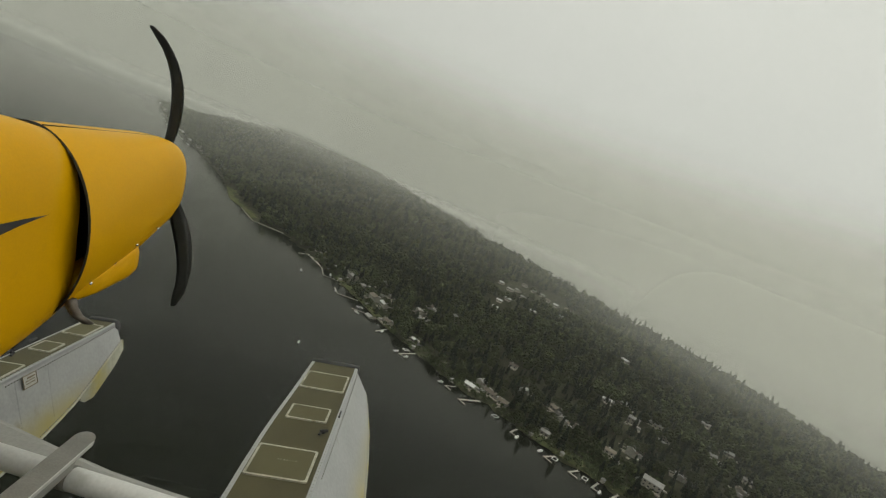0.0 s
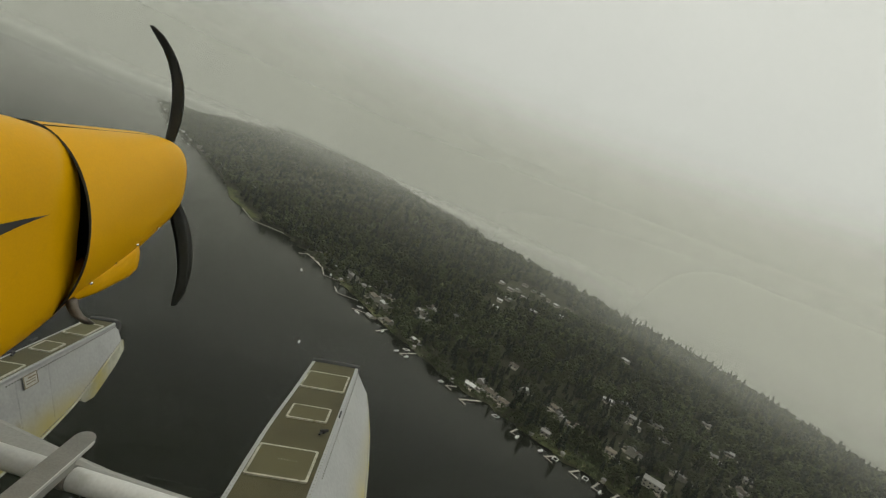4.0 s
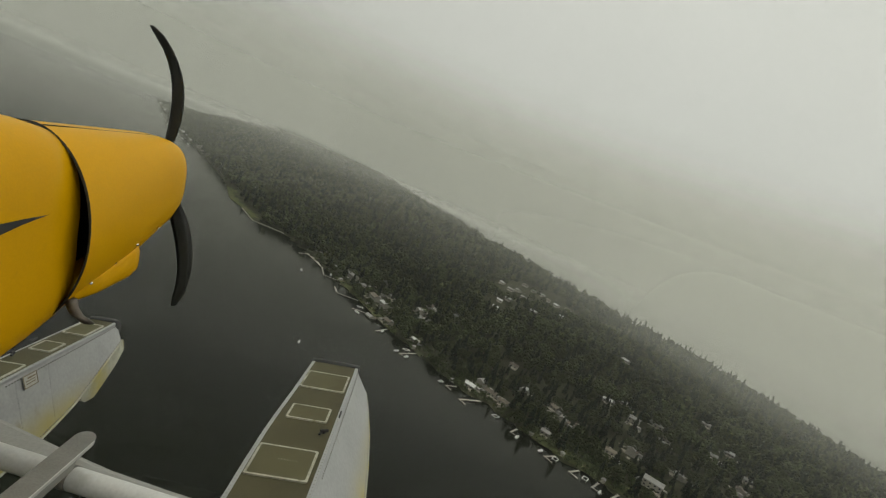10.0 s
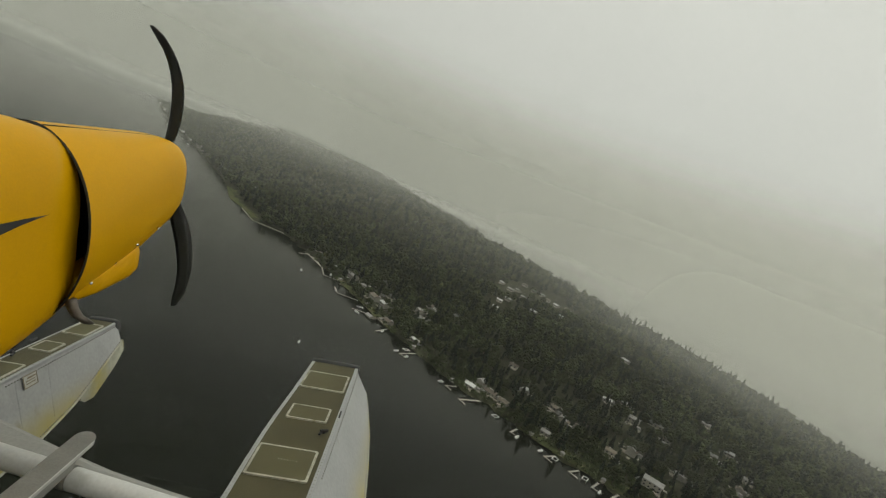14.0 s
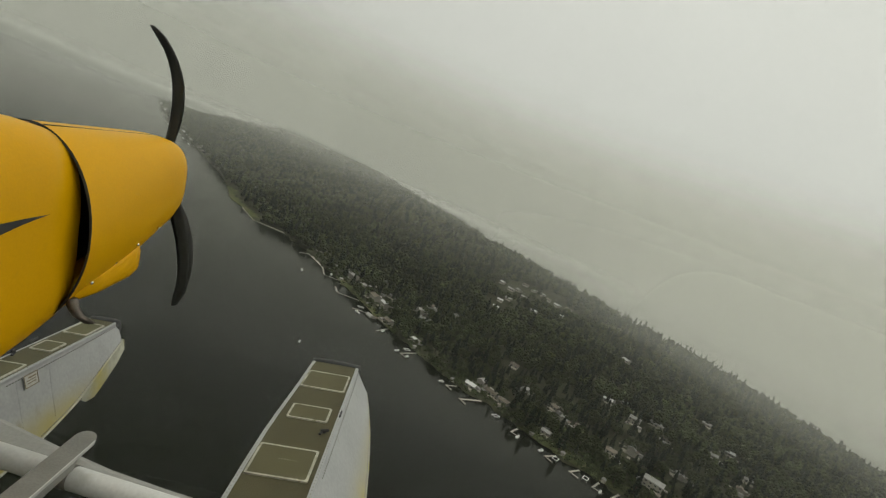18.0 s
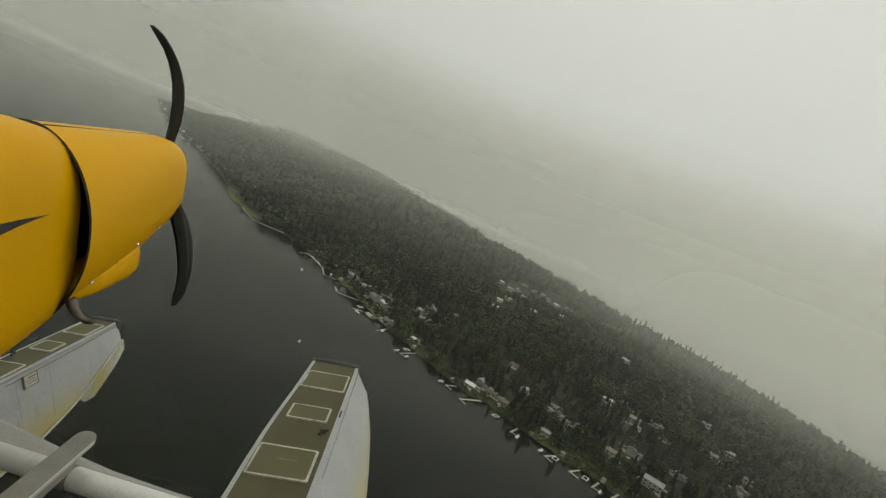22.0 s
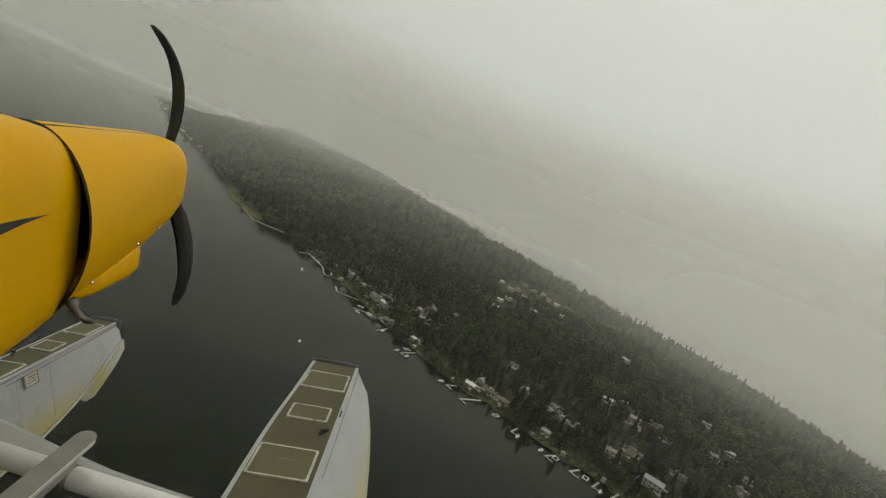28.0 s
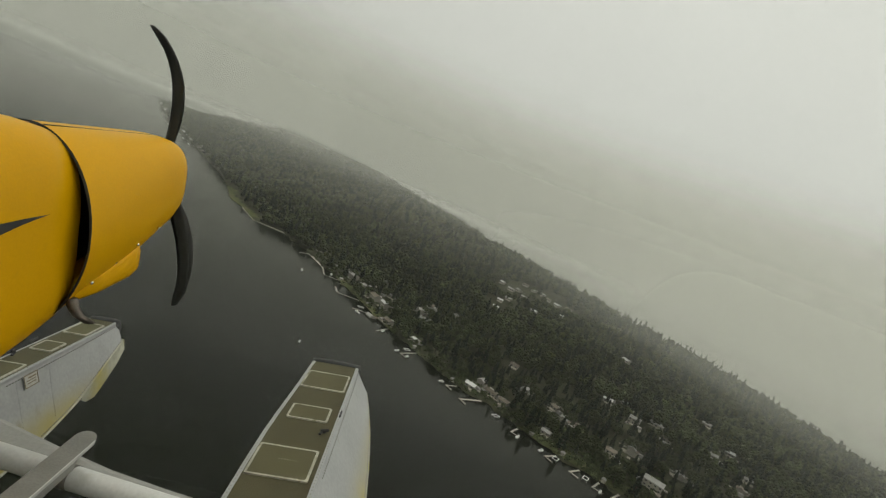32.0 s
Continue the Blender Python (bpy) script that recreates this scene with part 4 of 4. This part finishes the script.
def seaplane_float(hull, cx0, deck_z, bow, k, deep, skew, left, hatches, cleat_y, flip, sag, label):
    """One float: k narrows it, deep stretches its sides, skew toes it in, left shares out the left chine."""
    cx = 0.0
    lines = [(y + bow, dk, ch, cd, kd) for y, dk, ch, cd, kd in hull]
    top = part("float", loft(bmesh.new(), [[(cx - k * dk, y, deck_z), (cx - k * dk, y, deck_z - 0.03), (cx - k * ch * left, y, deck_z - deep * cd), (cx + 0.1 * (1 - left), y, deck_z - deep ** 2.2 * kd),
                                             (cx + k * ch, y, deck_z - deep * cd), (cx + k * dk, y, deck_z - 0.03), (cx + k * dk, y, deck_z)] for y, dk, ch, cd, kd in lines]),
               WHITE, plane, label)
    # painted bottom edge and chine rail with its rivets
    for s in (-1, 1):
        bm = bmesh.new()
        ks = k * (left if s < 0 else 1.0)
        loft(bm, [[(cx + s * ks * ch, y, deck_z - deep * cd), (cx + s * (ks * ch + 0.012), y, deck_z - deep * cd - 0.012), (cx + s * ks * ch * 0.96, y, deck_z - deep * cd - 0.05)]
                  for y, dk, ch, cd, kd in lines])
        part("chine_rail", bm, HULL, top, "yellowed riveted chine rail")
        bm = bmesh.new()
        loft(bm, [[(cx + s * k * dk, y, deck_z + 0.010), (cx + s * k * (dk - 0.030), y, deck_z + 0.010), (cx + s * k * (dk - 0.030), y, deck_z - 0.01), (cx + s * (k * dk + 0.005), y, deck_z - 0.020),
                   (cx + s * (k * dk + 0.005), y, deck_z)] for y, dk, ch, cd, kd in lines[1:-1]])
        part("deck_edge", bm, WHITE, top, "raised pale deck edge strip")
    for s in (-1, 1):
        ks = k * (left if s < 0 else 1.0)
        bm = bmesh.new()
        loft(bm, [[(cx + s * (ks * ch + 0.003), y, deck_z - deep * cd - 0.004), (cx + 0.1 * (1 - left) + s * 0.004, y + 0.002, deck_z - deep ** 2.2 * kd - 0.004),
                   (cx + 0.1 * (1 - left) + s * 0.002, y, deck_z - deep ** 2.2 * kd + 0.01)] for y, dk, ch, cd, kd in lines])
        part("float_bottom", bm, HULL, top, "yellowed V-shaped float bottom")
    # walkway
    bm = bmesh.new()
    loft(bm, [[(cx - k * 0.237, y, deck_z), (cx + k * 0.237, y, deck_z), (cx + k * 0.237, y, deck_z + 0.008), (cx - k * 0.237, y, deck_z + 0.008)] for y, dk, ch, cd, kd in lines[1:-1]])
    deck = part("deck", bm, TREAD, top, "olive anti-slip deck covering")
    for n, (y0, y1, half, off) in enumerate(hatches):
        hx, hy, mid = half * k, (y1 - y0) / 2, (y0 + y1) / 2
        bm = bmesh.new()
        outer = [(cx + off + sx * (hx - c * ex), mid + sy * (hy - c * ey)) for sx, sy, pair in ((-1, -1, ((0, 1), (1, 0))), (1, -1, ((1, 0), (0, 1))), (1, 1, ((0, 1), (1, 0))), (-1, 1, ((1, 0), (0, 1))))
                 for c in (0.014,) for ex, ey in pair]
        w = 0.019
        innerp = [(cx + off + (x - cx - off) * (1 - w * 1.0 / hx), mid + (y - mid) * (1 - w / hy)) for x, y in outer]
        vo = [bm.verts.new((x, y, deck_z + 0.020)) for x, y in outer]
        vi = [bm.verts.new((x, y, deck_z + 0.020)) for x, y in innerp]
        vb = [bm.verts.new((x, y, deck_z + 0.006)) for x, y in outer]
        vj = [bm.verts.new((x, y, deck_z + 0.006)) for x, y in innerp]
        m = len(vo)
        for i in range(m):
            j = (i + 1) % m
            bm.faces.new((vo[i], vo[j], vi[j], vi[i]))
            bm.faces.new((vb[i], vb[j], vo[j], vo[i]))
            bm.faces.new((vi[i], vi[j], vj[j], vj[i]))
        part("hatch_seal", bm, SEAM, deck, "pale seal round a hatch cover")
        lid = loft(bmesh.new(), [[(x, y, z) for x, y in innerp] for z in (deck_z + 0.004, deck_z + 0.0185)])
        part("hatch_cover", lid, LID, deck)
    for i in range(7):
        part("screw", box(bmesh.new(), (cx - 0.06 * k + i * 0.022 * k, hatches[2][0] + 0.26, deck_z + 0.022), (0.005, 0.006, 0.004)), SEAM, deck)
    for s in (-1, 1):
        bm = bmesh.new()
        for i in range(int(3.6 / 0.045)):
            box(bm, (cx + s * k * (0.266 - 0.014), 6.25 + bow - 0.045 * i, deck_z + 0.011), (0.010, 0.010, 0.004))
        tagged(part("rivet", bm, FAIRING, top, "row of small grey rivet heads"), kind="stuff")
    # cleat
    bm = bmesh.new()
    tube(bm, (cx + flip * 0.15 * k, cleat_y, deck_z + 0.03), (cx + flip * 0.21 * k, cleat_y + 0.03, deck_z + 0.03), 0.014, n=8)
    tube(bm, (cx + flip * 0.18 * k, cleat_y + 0.015, deck_z), (cx + flip * 0.18 * k, cleat_y + 0.015, deck_z + 0.035), 0.016, n=8)
    tube(bm, (cx + flip * 0.15 * k, cleat_y - 0.04, deck_z + 0.014), (cx + flip * 0.16 * k, cleat_y, deck_z + 0.02), 0.012, n=8)
    part("cleat", bm, RUBBER, deck, "small black mooring cleat")
    bm = bmesh.new()
    box(bm, (cx + flip * 0.258 * k, cleat_y + 0.42, deck_z + 0.022), (0.014, 0.13, 0.03), bevel=0.006)
    part("fitting", bm, RUBBER, deck, "black deck edge fitting")
    # bow bumper
    bm = bmesh.new()
    loft(bm, [[(cx + k * s * 0.285, y, deck_z + 0.012 + z) for y, z in ((6.34 + bow, 0.004), (6.48 + bow + b, 0.0), (6.545 + bow + b, -0.08), (6.51 + bow + b, -0.17), (6.40 + bow, -0.19))] for s, b in ((-0.98, -0.04), (-0.5, 0.0), (0.5, 0.0), (0.98, -0.04))])
    part("bow_bumper", bm, RUBBER, top, "black rubber bow bumper", True)
    # rivets along the right side
    for row, (f, lo, hi) in enumerate(((0.04, 0.0, 1.0), (0.97, 0.0, 1.0))):
        bm = bmesh.new()
        for (y0, d0, c0, e0, k0), (y1, d1, c1, e1, k1) in zip(lines[1:8], lines[2:9]):
            num = max(3, int((y0 - y1) / 0.035))
            for i in range(num):
                t = i / num
                dk, ch, cd = d0 + (d1 - d0) * t, c0 + (c1 - c0) * t, e0 + (e1 - e0) * t
                x = cx + k * (dk + (ch - dk) * f)
                box(bm, (x + 0.003, y0 + (y1 - y0) * t, deck_z - 0.03 - (deep * cd - 0.03) * f), (0.010, 0.010, 0.010))
        tagged(part("rivet", bm, FAIRING, top, "row of rivet heads"), kind="stuff")
    for ob in (top, *top.children_recursive):
        for v in ob.data.vertices:
            v.co.x += cx0 + skew * (v.co.y - 6.4) - (sag * math.exp(-((v.co.y - 4.4) / 0.95) ** 2) if v.co.x < -0.2 else 0.0)
    return top


near_float = seaplane_float(HULL_LINES, -0.640, -2.2, 0.0, 1.04, 1.08, 0.0, 0.72, ((5.50, 5.99, 0.222, -0.008), (4.73, 5.04, 0.180, -0.012), (3.72, 4.19, 0.215, -0.012), (2.5, 3.0, 0.2, -0.01)),
                            4.53, 1, 0.028, "white riveted float with an olive deck and stained side")
far_float = seaplane_float(FAR_LINES, -3.475, -2.2, 0.13, 0.60, 1.0, -0.078, 1.0, ((5.86, 6.28, 0.215, 0.0), (5.27, 5.55, 0.18, 0.0), (4.30, 4.89, 0.215, 0.0), (2.8, 3.6, 0.2, 0.0)),
                           5.08, -1.25, 0.0, "white float with olive deck, inspection placard and yellowed bottom")
bm = bmesh.new()
rail = []
for y, ch, cd, rx, rz in ((6.46, 0.212, 0.215, 0.231, 0.22), (6.42, 0.222, 0.225, 0.264, 0.325), (6.25, 0.240, 0.27, 0.268, 0.46), (6.0, 0.254, 0.355, 0.276, 0.577),
                          (5.78, 0.266, 0.44, 0.281, 0.671), (5.62, 0.276, 0.50, 0.272, 0.668), (5.50, 0.286, 0.54, 0.284, 0.60)):
    sx = -3.475 - 0.078 * (y + 0.13 - 6.4)
    rail.append([(sx + ch + 0.004, y + 0.13, -2.2 - cd), (sx + rx + 0.004, y + 0.13, -2.2 - rz), (sx + rx - 0.02, y + 0.13, -2.2 - rz), (sx + ch - 0.02, y + 0.13, -2.2 - cd - 0.02)])
part("spray_rail", loft(bm, rail), HULL, far_float, "yellowed spray rail along the bow chine")
for y, dk, ch, cd in ((5.02, 0.160, 0.311, 0.632), (4.55, 0.160, 0.338, 0.672)):
    bm = bmesh.new()
    sx = -3.475 - 0.078 * (y + 0.13 - 6.4)
    for i in range(1, 15):
        t = i / 15
        box(bm, (sx + dk + (ch - dk) * t + 0.002, y + 0.13, -2.23 - (cd - 0.03) * t), (0.006, 0.008, 0.008))
    tagged(part("rivet", bm, WHITE, far_float, "row of rivets down the float side"), kind="stuff")
placard = part("placard", box(bmesh.new(), (0, 0, 0), (0.004, 0.20, 0.12)), PAPER, far_float, "small pale placard with a dark border")
PL = Matrix.Translation((-3.163, 4.86, -2.30)) @ pose(0, 0, 0, 0, -16, 4.5)
placard.matrix_local = PL
for y, z, w, h in ((0, 0.055, 0.19, 0.007), (0, -0.055, 0.19, 0.007), (0.093, 0, 0.007, 0.11), (-0.093, 0, 0.007, 0.11), (0.02, 0.026, 0.11, 0.012), (0, 0.002, 0.13, 0.007), (0, -0.022, 0.12, 0.007)):
    part("bar", box(bmesh.new(), (0.003, y, z), (0.004, w, h)), INK, placard)

# ---- spreader bar, fairing and step ----
bar_a, bar_b = Vector((-3.35, 3.76, -2.24)), Vector((-0.85, 3.265, -2.29))
spreader = part("spreader_bar", tube(bmesh.new(), bar_a, bar_b, 0.078, n=24), ALU, plane, "pale grey round spreader bar between the floats", True)
part("collar", tube(bmesh.new(), bar_a.lerp(bar_b, 0.545), bar_a.lerp(bar_b, 0.575), 0.083, n=24), STEP, spreader, "worn joint ring on the bar", True)
bm = bmesh.new()
loft(bm, [[(x, lead, z), (x, lead - 0.05, z + 0.015), (x, back, z + 0.01), (x, back, z - 0.05), (x, lead - 0.05, z - 0.025)]
          for x, lead, back, z in ((-3.35, 4.21, 3.75, -2.23), (-2.80, 4.01, 3.64, -2.235), (-2.16, 3.77, 3.52, -2.255), (-1.75, 3.635, 3.44, -2.27), (-1.315, 3.535, 3.36, -2.285), (-0.88, 3.455, 3.28, -2.30))])
part("fairing", bm, FAIRING, plane, "flat grey fairing along the spreader bar")
bm = bmesh.new()
outline = [(-0.062, 0.0), (-0.062, 1.50), (-0.05, 1.545), (-0.025, 1.575), (0.0, 1.585), (0.03, 1.575), (0.052, 1.545), (0.062, 1.50), (0.062, 0.0)]
loft(bm, [[(x, y, z) for x, y in outline] for z in (0.0, 0.035)])
step = part("step_board", bm, STEP, plane, "worn grey rounded step board")
step.matrix_local = Matrix.Translation((-1.80, 2.02, -2.03)) @ pose(0, 0, 0, 0, 14, 4)
part("step_edge", box(bmesh.new(), (0.064, 0.75, 0.02), (0.006, 1.5, 0.034)), ALU, step, "pale grey strip along the step edge")
part("step_web", box(bmesh.new(), (0.015, 0.78, -0.08), (0.03, 1.30, 0.16)), FAIRING, step)

# ---- wing over the camera, behind the view ----
bm = bmesh.new()
foil = [(0.02, 0.30), (-0.10, 0.38), (-0.45, 0.42), (-1.0, 0.37), (-1.62, 0.27), (-1.0, 0.25), (-0.4, 0.22), (-0.08, 0.24)]
loft(bm, [[(x, y, z) for y, z in foil] for x in (-9.6, -2.5, 4.6)])
part("wing", bm, YELLOW, plane, "yellow high wing carrying the camera")
